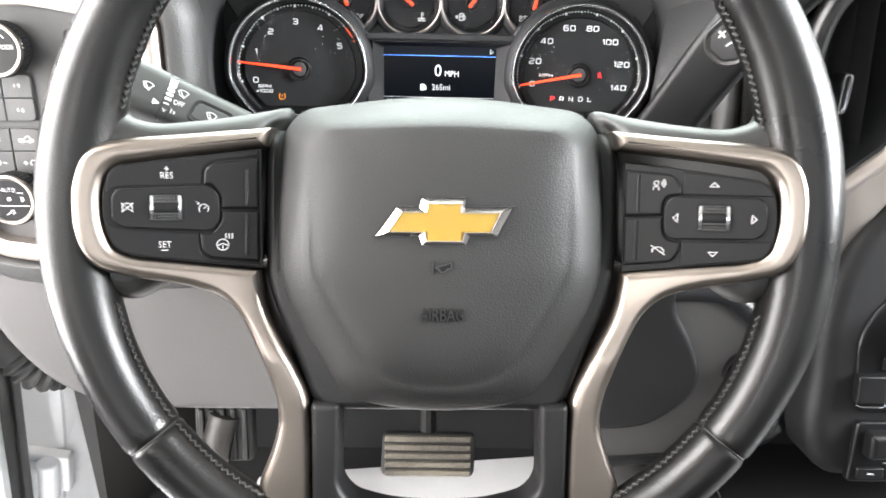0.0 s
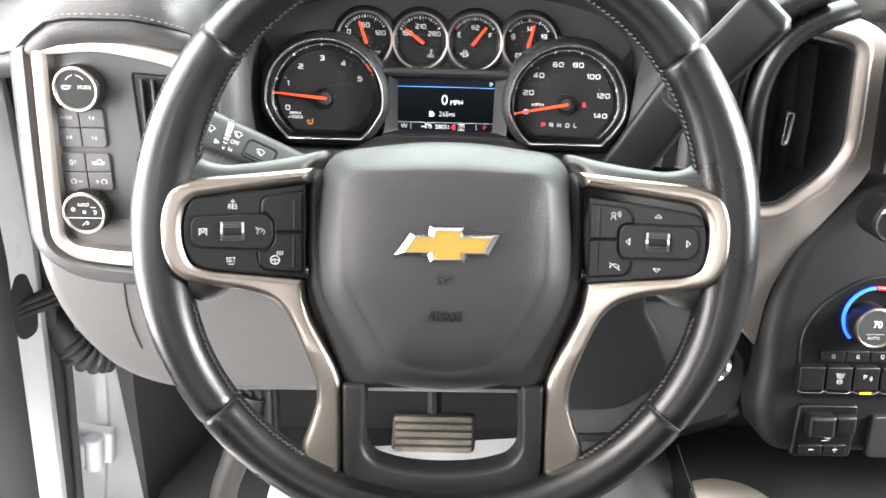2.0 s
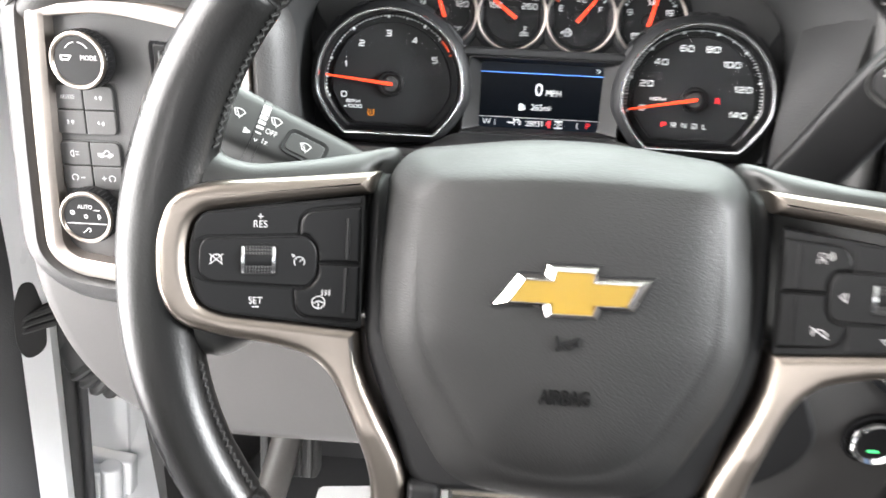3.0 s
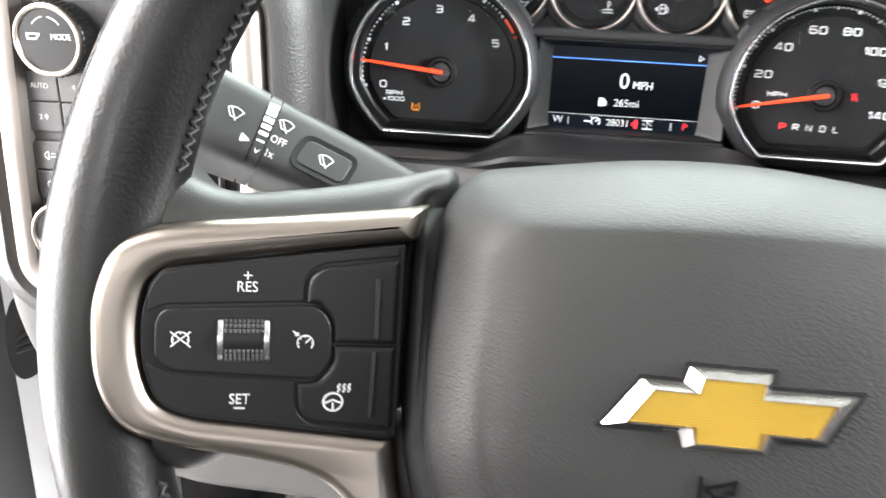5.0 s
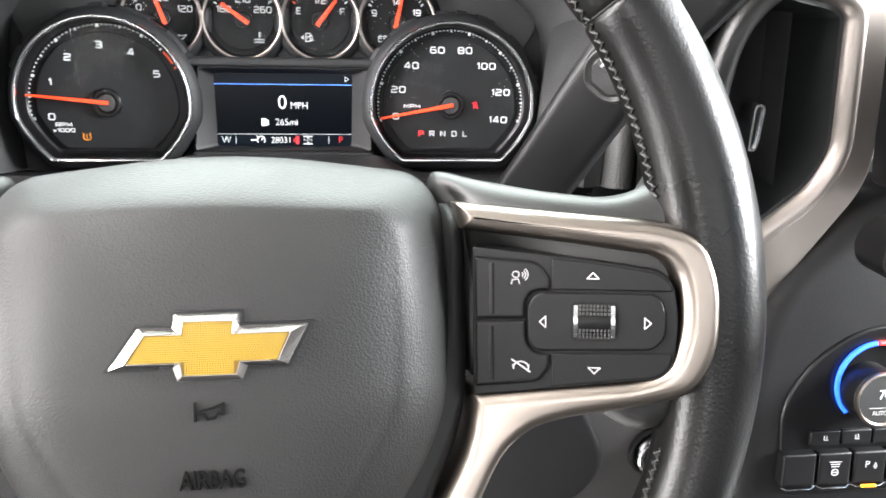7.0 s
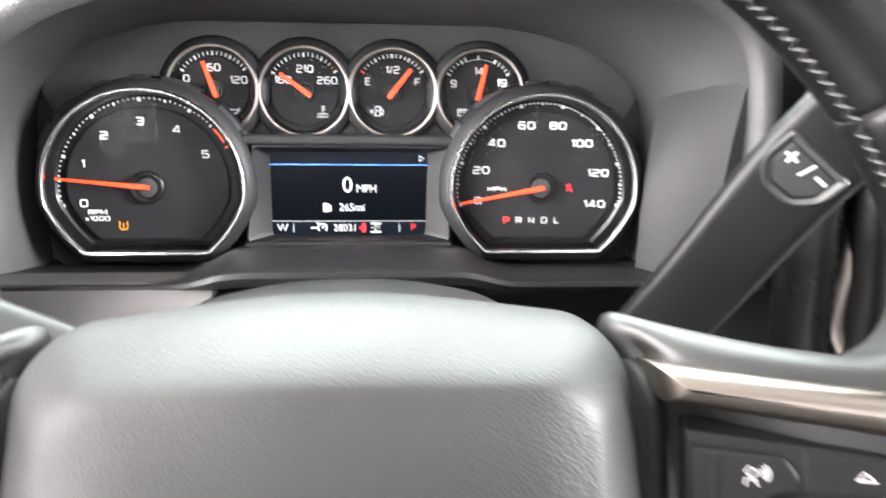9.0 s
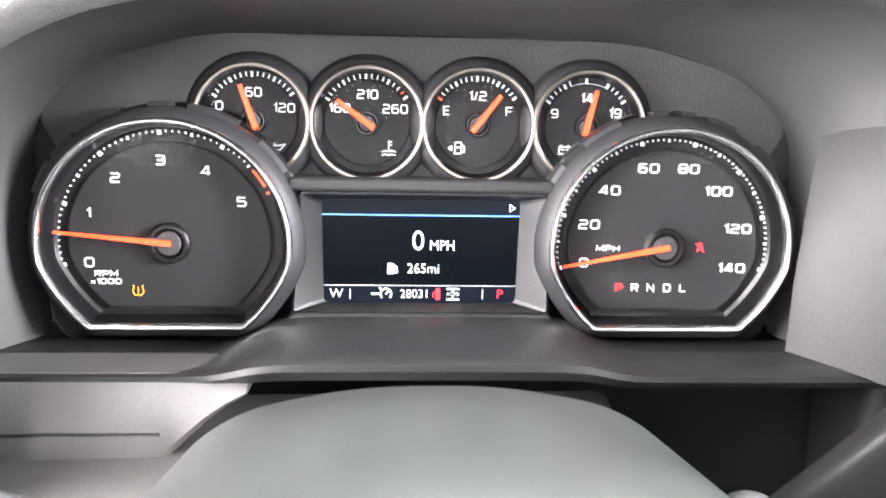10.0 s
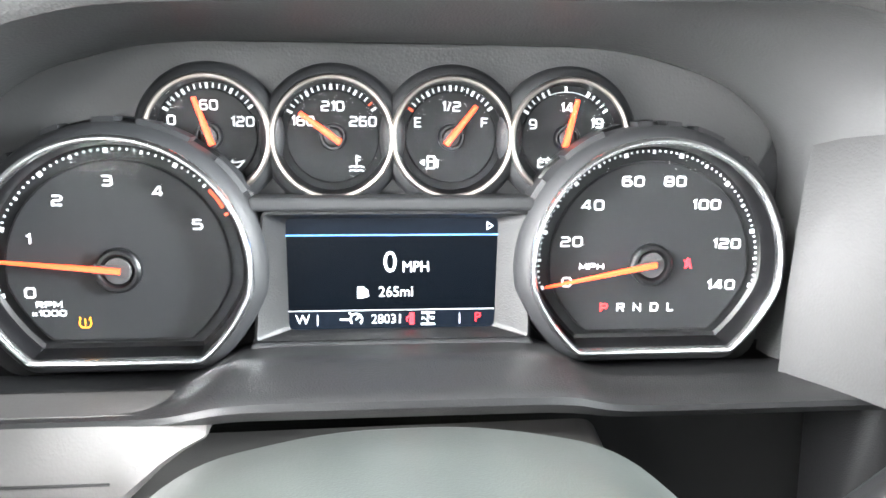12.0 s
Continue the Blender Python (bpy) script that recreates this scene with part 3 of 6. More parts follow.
def left_buttons(sw):
    k = part("cruise_button_panel", solid(rpoly(mm([(-149, 21.8), (-86, 30.3), (-86, -27), (-142, -19.6), (-150.5, -15.6), (-154, -4), (-154, 8.5), (-152, 16.8)]), [0.004, 0.001, 0.001, 0.006, 0.005, 0.006, 0.006, 0.004], 5), -0.02, -0.0002, 0.0004), BUTTON, sw, "black cruise control button panel")
    k.matrix_basis = tilt(-1)
    plate("upper_rocker", [(-152.4, 9.6), (-152, 16.4), (-148.6, 21.2), (-87.5, 29.6), (-87.5, 26.9), (-108.2, 24.2), (-112.4, 20.8), (-112.6, 13.3), (-148.3, 11.9)], [1, 4, 3, 0.4, 0.4, 4, 3, 0.6, 2], -8, 0.3, 0.5, BUTTON, k)
    plate("lower_rocker", [(-152.8, -4.4), (-146.8, -7.4), (-114.4, -9.6), (-113.8, -18.8), (-110, -22.5), (-88, -24.8), (-88, -26.6), (-142, -19.4), (-150, -15.4)], [1, 3, 0.6, 3, 3, 0.4, 0.4, 4, 4], -8, 0.3, 0.5, BUTTON, k)
    c = plate("centre_button", [(-148.3, 11.0), (-109, 12.6), (-105, 8), (-104.9, -3.6), (-108.3, -8.8), (-146.5, -6.4), (-150.4, -3), (-150.3, 7.5)], [4, 3.5, 3, 3, 3.5, 4, 3, 3], -8, 1.5, 0.7, BUTTON, k)
    plate("upper_side_button", [(-111.7, 13.2), (-111.4, 20.4), (-107.4, 23.4), (-87.6, 25.9), (-87.6, 1.6), (-104.3, 1.9), (-104.4, 8.2), (-108.6, 13.2)], [0.6, 3, 3, 1, 0.6, 0.6, 3, 2], -8, 1.5, 1.3, BUTTON, k)
    plate("heated_wheel_button", [(-104.3, 1.0), (-87.6, 0.7), (-87.6, -23.8), (-109.4, -21.7), (-112.9, -18.6), (-113.7, -9.9), (-108, -9.6), (-104.1, -4)], [0.6, 0.6, 1.0, 3, 3, 0.8, 2.5, 3], -8, 1.5, 1.3, BUTTON, k)
    for a, b in (((-92.9, 20.6), (-92.8, 3.6)), ((-93.1, -0.6), (-93.5, -19.8))):
        part("button_ridge", tube(mm([(*a, 1.3), (*b, 1.3)]), 0.0010, 8), BUTTON, k)
    scroll_roller(-127.8, 2.6, k)
    lettering("RES", 0.0042, -0.1273, 0.0172, 0.0004, ICON, k, squeeze=0.85)
    symbol("printed_symbol", [[(-0.0010, 0), (0.0010, 0)], [(0, -0.0010), (0, 0.0010)]], 0.00035, -0.1272, 0.0205, 0.0004, ICON, k)
    lettering("SET", 0.0042, -0.1287, -0.0148, 0.0004, ICON, k, squeeze=0.85)
    symbol("printed_symbol", [[(-0.0013, 0), (0.0013, 0)]], 0.00035, -0.1287, -0.0173, 0.0004, ICON, k)
    gauge_icon(-143.8, 2.6, c, True)
    gauge_icon(-111.9, 2.0, c)
    symbol("printed_symbol", [arc(0, 0, 0.0026, 0, 360, 16), [(-0.0024, -0.0004), (0, 0.0006), (0.0024, -0.0004)], [(0, -0.0004), (0, -0.0024)]]
           + [[(x, 0.0030), (x + 0.0005, 0.0038), (x, 0.0044), (x + 0.0005, 0.0052)] for x in (0.0012, 0.0026, 0.0040)], 0.0005, -0.1040, -0.0152, 0.0016, ICON, k)


def right_buttons(sw):
    k = part("info_button_panel", solid(rpoly(mm([(87.5, 25.2), (128, 20.6), (148, 17.2), (152.2, 13), (154, 2), (152.8, -14), (148.6, -19.4), (87.5, -27.6)]), [0.001, 0.02, 0.004, 0.004, 0.008, 0.006, 0.004, 0.001], 5), -0.02, -0.0002, 0.0004), BUTTON, sw, "black menu button panel")
    k.matrix_basis = tilt(1)
    plate("upper_rocker", [(113.7, 21.2), (128, 19.8), (147.6, 16.6), (151.6, 12.6), (152.2, 10.4), (113.7, 10.5)], [0.6, 4, 3, 3, 0.6, 0.6], -8, 0.3, 0.5, BUTTON, k)
    plate("lower_rocker", [(113.8, -11.8), (152, -10.6), (151.8, -14.2), (148.2, -18.8), (113.9, -23.4)], [0.6, 0.6, 3, 3, 0.6], -8, 0.3, 0.5, BUTTON, k)
    c = plate("centre_button", [(108.7, 9.6), (147, 9.6), (149.6, 5), (149.9, -5), (146, -9.5), (108.3, -10.6), (106.1, -6.8), (105.9, 5)], [2.5, 3, 3, 3, 3, 2.5, 2.5, 2.5], -8, 1.5, 0.7, BUTTON, k)
    plate("voice_button", [(88.4, 21.8), (109.3, 20.0), (113, 14.4), (112.8, 10.4), (107.6, 10.1), (105.1, 6.6), (105.1, 0.7), (88.4, 0.0)], [0.6, 2.5, 2.5, 0.6, 2.5, 2, 0.6, 0.6], -8, 1.3, 1.1, BUTTON, k)
    plate("phone_button", [(88.4, -0.8), (105.2, -0.1), (105.4, -7.5), (108, -11.4), (112.9, -12), (113, -16.2), (109.5, -21.6), (88.4, -24)], [0.6, 0.6, 2, 2.5, 0.6, 2.5, 2.5, 0.6], -8, 1.3, 1.1, BUTTON, k)
    for a, b in (((94.1, 19.6), (94.1, 2)), ((93.8, -2.4), (93.8, -21))):
        part("button_ridge", tube(mm([(*a, 1.1), (*b, 1.1)]), 0.0009, 8), BUTTON, k)
    scroll_roller(127.5, 0.0, k)
    tri = [(-0.0019, -0.0009), (0.0019, -0.0009), (0, 0.0011), (-0.0019, -0.0009)]
    for x, y, z, a in ((127, 15.4, 0.35, 0), (127.5, -17.1, 0.35, 180), (110.9, -0.4, 1.55, 90), (144.2, -0.2, 1.55, 270)):
        symbol("printed_symbol", [tri], 0.0004, x / 1000, y / 1000, z / 1000, ICON, k, a)
    symbol("printed_symbol", [arc(-0.0006, 0.0012, 0.0011, 0, 360, 10), [(-0.002, -0.002), (-0.0018, -0.0006), (0.0002, -0.0004), (0.0006, -0.002)]] + [arc(0.001, 0.0012, r, -50, 50, 5) for r in (0.0008, 0.0016, 0.0024)], 0.0004, 0.1027, 0.0146, 0.0014, ICON, k)
    symbol("printed_symbol", [arc(0, -0.0012, 0.0026, 25, 155, 8), [(-0.0026, 0.0002), (-0.0024, -0.0012)], [(0.0026, 0.0002), (0.0024, -0.0012)], [(-0.003, 0.002), (0.003, -0.0022)]], 0.0005, 0.1037, -0.0159, 0.0014, ICON, k)


def emblem(sw):
    """Plain two-tone cross-bar badge: chrome surround, gold fill."""
    z0 = 0.0080
    o = mm([(-31.2, -6.6), (-21.6, 6.5), (-11.2, 6.5), (-10.2, 10.8), (10.2, 10.8), (9.6, 6.5), (31.4, 6.7), (24.4, -6.5), (12.0, -6.5), (10.4, -10.9), (-10.4, -10.9), (-11.6, -6.5)])
    i = mm([(-25.0, -4.2), (-19.0, 4.6), (-7.8, 4.6), (-7.0, 8.6), (8.0, 8.6), (7.4, 4.4), (25.4, 4.6), (21.4, -4.2), (9.6, -4.4), (8.4, -8.4), (-7.8, -8.4), (-8.6, -4.4)])
    o, i = [V2(p) for p in o], [V2(p) for p in i]
    ridge = [a.lerp(b, 0.93) for a, b in zip(o, i)]
    e = part("badge", loft([at_height(o, z0 - 0.003), at_height(o, z0 + 0.0004), at_height(ridge, z0 + 0.0034), at_height(i, z0 + 0.0034), at_height(i, z0 + 0.0020)]), BADGE, sw, "chrome-edged gold bow-shaped badge", where=pose(0.0009, -0.0026, 0), smooth=0)
    # Black rim paints the shadowed recess round the badge.
    part("badge_shadow_rim", loft([at_height(inset(o, -0.0007), z0 - 0.003), at_height(inset(o, -0.0007), z0 + 0.0006)]), BLACK, e, smooth=0)
    # Darker gold paints the shade in the grooves between the ribs.
    part("badge_fill", loft([at_height(i, z0 + 0.0010), at_height(i, z0 + 0.0026)]), GOLD_GROOVE, e, "gold ribbed badge fill", smooth=0)
    rib = bmesh.new()
    for k in range(24):
        y = -0.0080 + 0.0160 * k / 23
        xa, xb = -0.0074, 0.0078
        if abs(y) < 0.0041:
            f = (y + 0.0043) / 0.0086
            xa, xb = -0.0243 + 0.0056 * f, 0.0210 + 0.0038 * f
        n = int((xb - xa) / 0.0008)
        for c in range(n):
            x = xa + (xb - xa) * (c + 0.5) / n
            p = Vector((x, y, z0 + 0.0026))
            loft([[p + Vector((dx, dy, 0)) for dx, dy in ((-0.00036, -0.00031), (0.00036, -0.00031), (0.00036, 0.00031), (-0.00036, 0.00031))], [p + Vector((dx, dy, 0.0005)) for dx, dy in ((-0.00026, -0.00022), (0.00026, -0.00022), (0.00026, 0.00022), (-0.00026, 0.00022))]], bm=rib)
    part("badge_ribs", rib, GOLD, e, smooth=0, kind="stuff")


def steering_wheel():
    sw = thing("steering_wheel", WHEEL, "black leather steering wheel with satin nickel spoke trim", "steering wheel")
    part("rim", loft(rim_rings(), wrap=True), LEATHER, sw, "black leather-wrapped rim with stitched inner edge", smooth=60)
    part("stitching", stitch_row([(16, 38), (39, 72), (108, 139), (140, 162), (196, 217.5), (219, 238), (302, 321), (322, 343)]), THREAD, sw, "dark crossed stitching", kind="stuff")
    for s in SEAMS:
        part("leather_seam", seam_ring(s), RUBBER, sw)
    for s in (-1, 1):
        part("leather_spoke", leather_spoke(s), SPOKE, sw, smooth=50)
        part("spoke_trim", dished(spoke_trim(s)), NICKEL, sw, "satin nickel spoke trim", smooth=40)
    part("hub_shell", hub_shell(), STACK, sw, smooth=50)
    part("lower_spoke", lower_spoke(), STACK, sw, smooth=50)
    part("airbag_pad", airbag_pad(), PAD, sw, "grained black airbag pad", smooth=60)
    left_buttons(sw)
    right_buttons(sw)
    emblem(sw)
    lettering("AIRBAG", 0.0086, 0.0006, -0.0458, 0.0086, EMBOSS, sw, "embossed_lettering", 0.69, bold=0.0001, depth=0.0008)
    for line in ([(-0.0042, 0.0030), (-0.0042, -0.0030)], [(-0.0026, 0.0002), (0.0012, 0.0011), (0.0044, 0.0024), (0.0044, -0.0008), (0.0028, -0.0006), (0.0018, -0.0020), (-0.0004, -0.0024), (-0.0016, -0.0008), (-0.0026, -0.0006), (-0.0026, 0.0002)]):
        horn = bmesh.new()
        ribbon(horn, line, 0.0008, 0.0, 0.0010)
        part("embossed_horn_symbol", horn, EMBOSS, sw, where=pose(0.0002, -0.0232, 0.0088), smooth=0)
    return sw


steering_wheel()


# ---------------------------------------------------------------- steering column and stalks
def column():
    col = thing("steering_column", WHEEL, "smooth black steering column shroud behind the wheel", "steering column")
    rings = []
    for z, f in ((-0.058, 0.9), (-0.066, 0.97), (-0.10, 1.0), (-0.205, 1.0), (-0.214, 0.96), (-0.216, 0.90)):
        c = [(-96, 0), (-88, 27), (-66, 42.5), (-26, 50.5), (26, 50.5), (66, 42.5), (88, 27), (96, 0), (78, -50), (40, -72), (-40, -72), (-78, -50)]
        rings.append(at_height(rpoly([(x * f / 1000, y * f / 1000) for x, y in c], 0.03, 5), z))
    part("shroud", loft(rings), COLUMN, col, smooth=50)


def wiper_stalk():
    st = thing("turn_signal_stalk", WHEEL @ Matrix.Translation((-0.0765, 0.0180, -0.1185)), "black turn signal and wiper stalk with white symbols", "stalk")
    d = Vector((-0.101, 0.0425, 0.038))
    ln = d.length
    ax = d.normalized()
    up = Vector((0.2, 0.6, 1.0))
    side = ax.cross(up).normalized()
    face = side.cross(ax).normalized() * -1
    if face.z < 0:
        face = -face
    vert = face.cross(ax).normalized()
    m = Matrix((ax, vert * 1.0, face)).transposed().to_4x4()
    # local frame: x along the stalk to its tip, z towards the seat

    def ring(x, w, h):
        w *= 1.10
        o = rpoly([(-w, -h), (w, -h), (w, h), (-w, h)], min(w, h) * 0.62, 5)
        return [m @ Vector((x, p.x - 0.0030, p.y)) for p in o]

    part("stalk_body", loft([ring(-0.03, 0.008, 0.008), ring(0.008, 0.0095, 0.0095), ring(0.028, 0.0118, 0.0105), ring(0.052, 0.0130, 0.0118), ring(0.0905, 0.0146, 0.0136)]), STALK, st, smooth=45)
    part("band_groove", loft([ring(0.0903, 0.0138, 0.0128), ring(0.0957, 0.0138, 0.0128)]), BLACK, st)
    part("twist_ring", loft([ring(0.0910, 0.0147, 0.0138), ring(0.0950, 0.0147, 0.0138)]), STALK, st)
    part("end_cap", loft([ring(0.0956, 0.0149, 0.0140), ring(0.1185, 0.0160, 0.0148), ring(0.1210, 0.0150, 0.0138)]), STALK, st, smooth=45)
    b = part("washer_button", solid(rpoly(mm([(58, -5), (77, -6), (79, 5), (60, 6)]), 0.003, 4), -0.003, 0.0008, 0.0006), STALK, st, where=m @ pose(0, 0, 0.0130))
    # Dark outline painted round the button for the shade in its recess.
    part("button_recess", hoop(rpoly(mm([(57.4, -5.6), (77.6, -6.6), (79.6, 5.6), (59.4, 6.6)]), 0.0034, 4), [(0.0006, -0.004), (0.0006, 0.0003), (-0.0014, 0.0009), (-0.0014, -0.004)]), RECESS_SHADE, st, where=m @ pose(0, 0, 0.0130))
    flip = pose(0, 0, 0, 0, 0, 180)

    def mark(lines, x, y, w=0.0004, z=0.0137):
        part("printed_symbol", strokes(lines, w), ICON, st, where=m @ pose(x / 1000, y / 1000, z) @ flip, smooth=0)

    wiper = [arc(0, -0.002, 0.0045, 50, 130, 6), [(-0.0029, 0.0014), (-0.0012, -0.0016)], [(0.0029, 0.0014), (0.0012, -0.0016)], [(-0.0012, -0.0016), (0.0012, -0.0016)], [(0.001, -0.0026), (-0.0016, 0.0016)]]
    mark(wiper, 105, -2.5, z=0.0146)
    mark(wiper, 86.5, -6.5)
    mark(wiper, 68.5, 0.2, z=0.0139)
    mark([[(-0.0012, -0.0012), (-0.0012, 0.0012), (0.0014, 0), (-0.0012, -0.0012)]], 98.5, 5, 0.0009, z=0.0143)
    for y, h in ((-12.0, 2.6), (-9.0, 2.4), (-6.0, 2.2), (-3.0, 1.9), (0.0, 1.6), (3.2, 0.8)):
        mark([[(-0.0013, 0), (0.0013, 0)]], 93, y, h / 1000, z=0.0139 if y > -11 else 0.0136)
    mark([[(-0.0012, 0.0010), (0.0012, 0.0010), (0, -0.0012), (-0.0012, 0.0010)]], 93, 6.8, 0.0004, z=0.0134)
    mark([[(-0.004, 0), (-0.0015, 0.0016), (-0.0015, -0.0016), (-0.004, 0)], [(0.004, 0), (0.0015, 0.0016), (0.0015, -0.0016), (0.004, 0)]], 69.5, -9.2, z=0.0108)
    for body, x, y in (("OFF", 87, 0.2), ("1x", 88.6, 6.4)):
        me = text_mesh(body, 0.0044, 0.0001, 0.8)
        me.materials.clear()
        me.materials.append(ICON)
        ob = new("lettering", me)
        ob.parent, ob.matrix_basis = st, m @ pose(x / 1000, y / 1000, 0.0137) @ flip


def gear_lever():
    g = thing("column_gear_lever", WHEEL, "dark grey column gear lever with plus minus button", "gear lever")
    d, c = Vector((0.514, 0.634, 0.578)).normalized(), Vector((0.72, -0.62, 0.30))
    c = (c - d * c.dot(d)).normalized()
    n = c.cross(d)
    path = spline(mm([(108, -4, -176), (139, 45, -136), (168, 95, -100), (197, 131, -70), (212, 150, -58)]), 6)
    rings = []
    for i, p in enumerate(path):
        f = i / (len(path) - 1)
        w, h = 0.0150 + 0.0032 * math.sin(min(1, f * 1.5) * math.pi / 2), 0.0085
        if f > 0.97:
            w, h = w * 0.8, h * 0.6
        rings.append([p + c * q.x + n * q.y for q in rpoly([(-w, -h), (w, -h), (w, h), (-w, h)], 0.0062, 5)])
    part("lever_arm", loft(rings), BUTTON, g, smooth=60)
    part("column_boot", solid(circle(0, 0, 0.024, 32), -0.02, 0.01, 0.006), RUBBER, g, where=Matrix.Translation((0.108, -0.004, -0.176)) @ Matrix((c, d.cross(c) * -1, d)).transposed().to_4x4())
    m = Matrix((c, d, n)).transposed().to_4x4()
    m.translation = Vector((0.1645, 0.0935, -0.0937)) + n * 0.0008
    o = rpoly(mm([(-13.5, 9), (13.5, 9), (13, -4), (6, -12), (-7, -13), (-14, -5)]), [0.002, 0.002, 0.005, 0.005, 0.005, 0.005], 4)
    # Lighter colour than the lever paints the highlight on the surround's rim.
    part("button_recess", hoop(o, [(0.0, -0.004), (0.0, 0.0006), (0.0010, 0.0016), (0.0030, 0.0004), (0.0034, -0.004)]), DASH, g, "raised button surround with its rim highlight painted in", where=m, smooth=50)
    # Dark ring paints a shadow line outside the button surround.
    part("recess_shadow_gap", hoop(o, [(-0.0007, -0.004), (-0.0007, 0.0002), (0.0001, 0.0002), (0.0001, -0.004)]), RECESS_SHADE, g, where=m)
    b = part("shift_button", solid(inset(o, 0.0036), -0.004, 0.0006, 0.0006), DARK, g, where=m)
    symbol("printed_symbol", [[(-0.0022, 0), (0.0022, 0)], [(0, -0.0022), (0, 0.0022)]], 0.0012, -0.0066, 0.0015, 0.0007, ICON, b)
    symbol("printed_symbol", [[(-0.0006, -0.0030), (0.0008, 0.0030)]], 0.0010, 0.0004, 0.0018, 0.0007, ICON, b)
    symbol("printed_symbol", [[(-0.0018, 0), (0.0018, 0)]], 0.0013, 0.0066, 0.0022, 0.0007, ICON, b)


column()
wiper_stalk()
gear_lever()

# ---------------------------------------------------------------- instrument cluster
def dial_outline(r, n=64):
    """A circle whose lower flanks run in to a flat foot."""
    k = r / 0.055
    pts = []
    for i in range(n + 1):
        a = radians(-9 + 198 * i / n)
        pts.append(Vector((r * math.cos(a), r * math.sin(a), 0)))
    flank = []
    for i in range(1, 13):
        f = i / 12
        flank.append(Vector((0.0543, -0.0086, 0)) * (1 - f) ** 2 + Vector((0.0482, -0.0240, 0)) * 2 * f * (1 - f) + Vector((0.0348, -0.0362, 0)) * f**2)
    foot = [Vector((0.0340, -0.03655, 0)), Vector((0.0330, -0.0367, 0))]
    foot += [Vector((0.033 - 0.066 * i / 12, -0.0367, 0)) for i in range(1, 13)] + [Vector((-0.0340, -0.03655, 0))]
    pts += [Vector((-p.x * k, p.y * k, 0)) for p in flank]
    pts += [Vector((-p.x * k, p.y * k, 0)) for p in foot]
    pts += [p * k for p in reversed(flank)]
    return pts


def tick(bm, a, r0, r1, w, z):
    c, s = math.cos(radians(a)), math.sin(radians(a))
    t = Vector((-s, c, 0)) * w / 2
    p, q = Vector((c * r0, s * r0, z)), Vector((c * r1, s * r1, z))
    loft([[p - t, q - t, q + t, p + t], [v + Vector((0, 0, 0.0002)) for v in (p - t, q - t, q + t, p + t)]], bm=bm)


def needle(parent, a, r, tail, w0, w1, z, hub):
    h = part("pointer_hub", hoop(circle(0, 0, hub, 40), [(0, z - 0.005), (0, z - 0.0018), (hub * 0.10, z - 0.0008), (hub * 0.24, z - 0.0008), (hub * 0.36, z - 0.0022), (hub * 0.36, z - 0.005)]), BLACK, parent, "glossy black pointer hub", smooth=40)
    part("hub_cap", solid(circle(0, 0, hub * 0.60, 32), z - 0.005, z - 0.0012, 0.0004), HUB, h, smooth=40)
    part("pointer_sheath", solid(rpoly([(-hub * 0.55, -w0 * 1.7), (hub * 1.05, -w0 * 1.5), (hub * 1.05, w0 * 1.5), (-hub * 0.55, w0 * 1.7)], 0.0003, 2), z - 0.0022, z - 0.0008, 0.0002), HUB, h, where=pose(0, 0, 0, 0, 0, a))
    return part("pointer", loft([[Vector((-tail, -w0, z - 0.0012)), Vector((r, -w1, z)), Vector((r, w1, z)), Vector((-tail, w0, z - 0.0012))], [Vector((-tail, -w0 * 0.6, z + 0.0010)), Vector((r, -w1 * 0.5, z + 0.0008)), Vector((r, w1 * 0.5, z + 0.0008)), Vector((-tail, w0 * 0.6, z + 0.0010))]]), NEEDLE, parent, "glowing red pointer", where=pose(0, 0, 0, 0, 0, a), smooth=0)


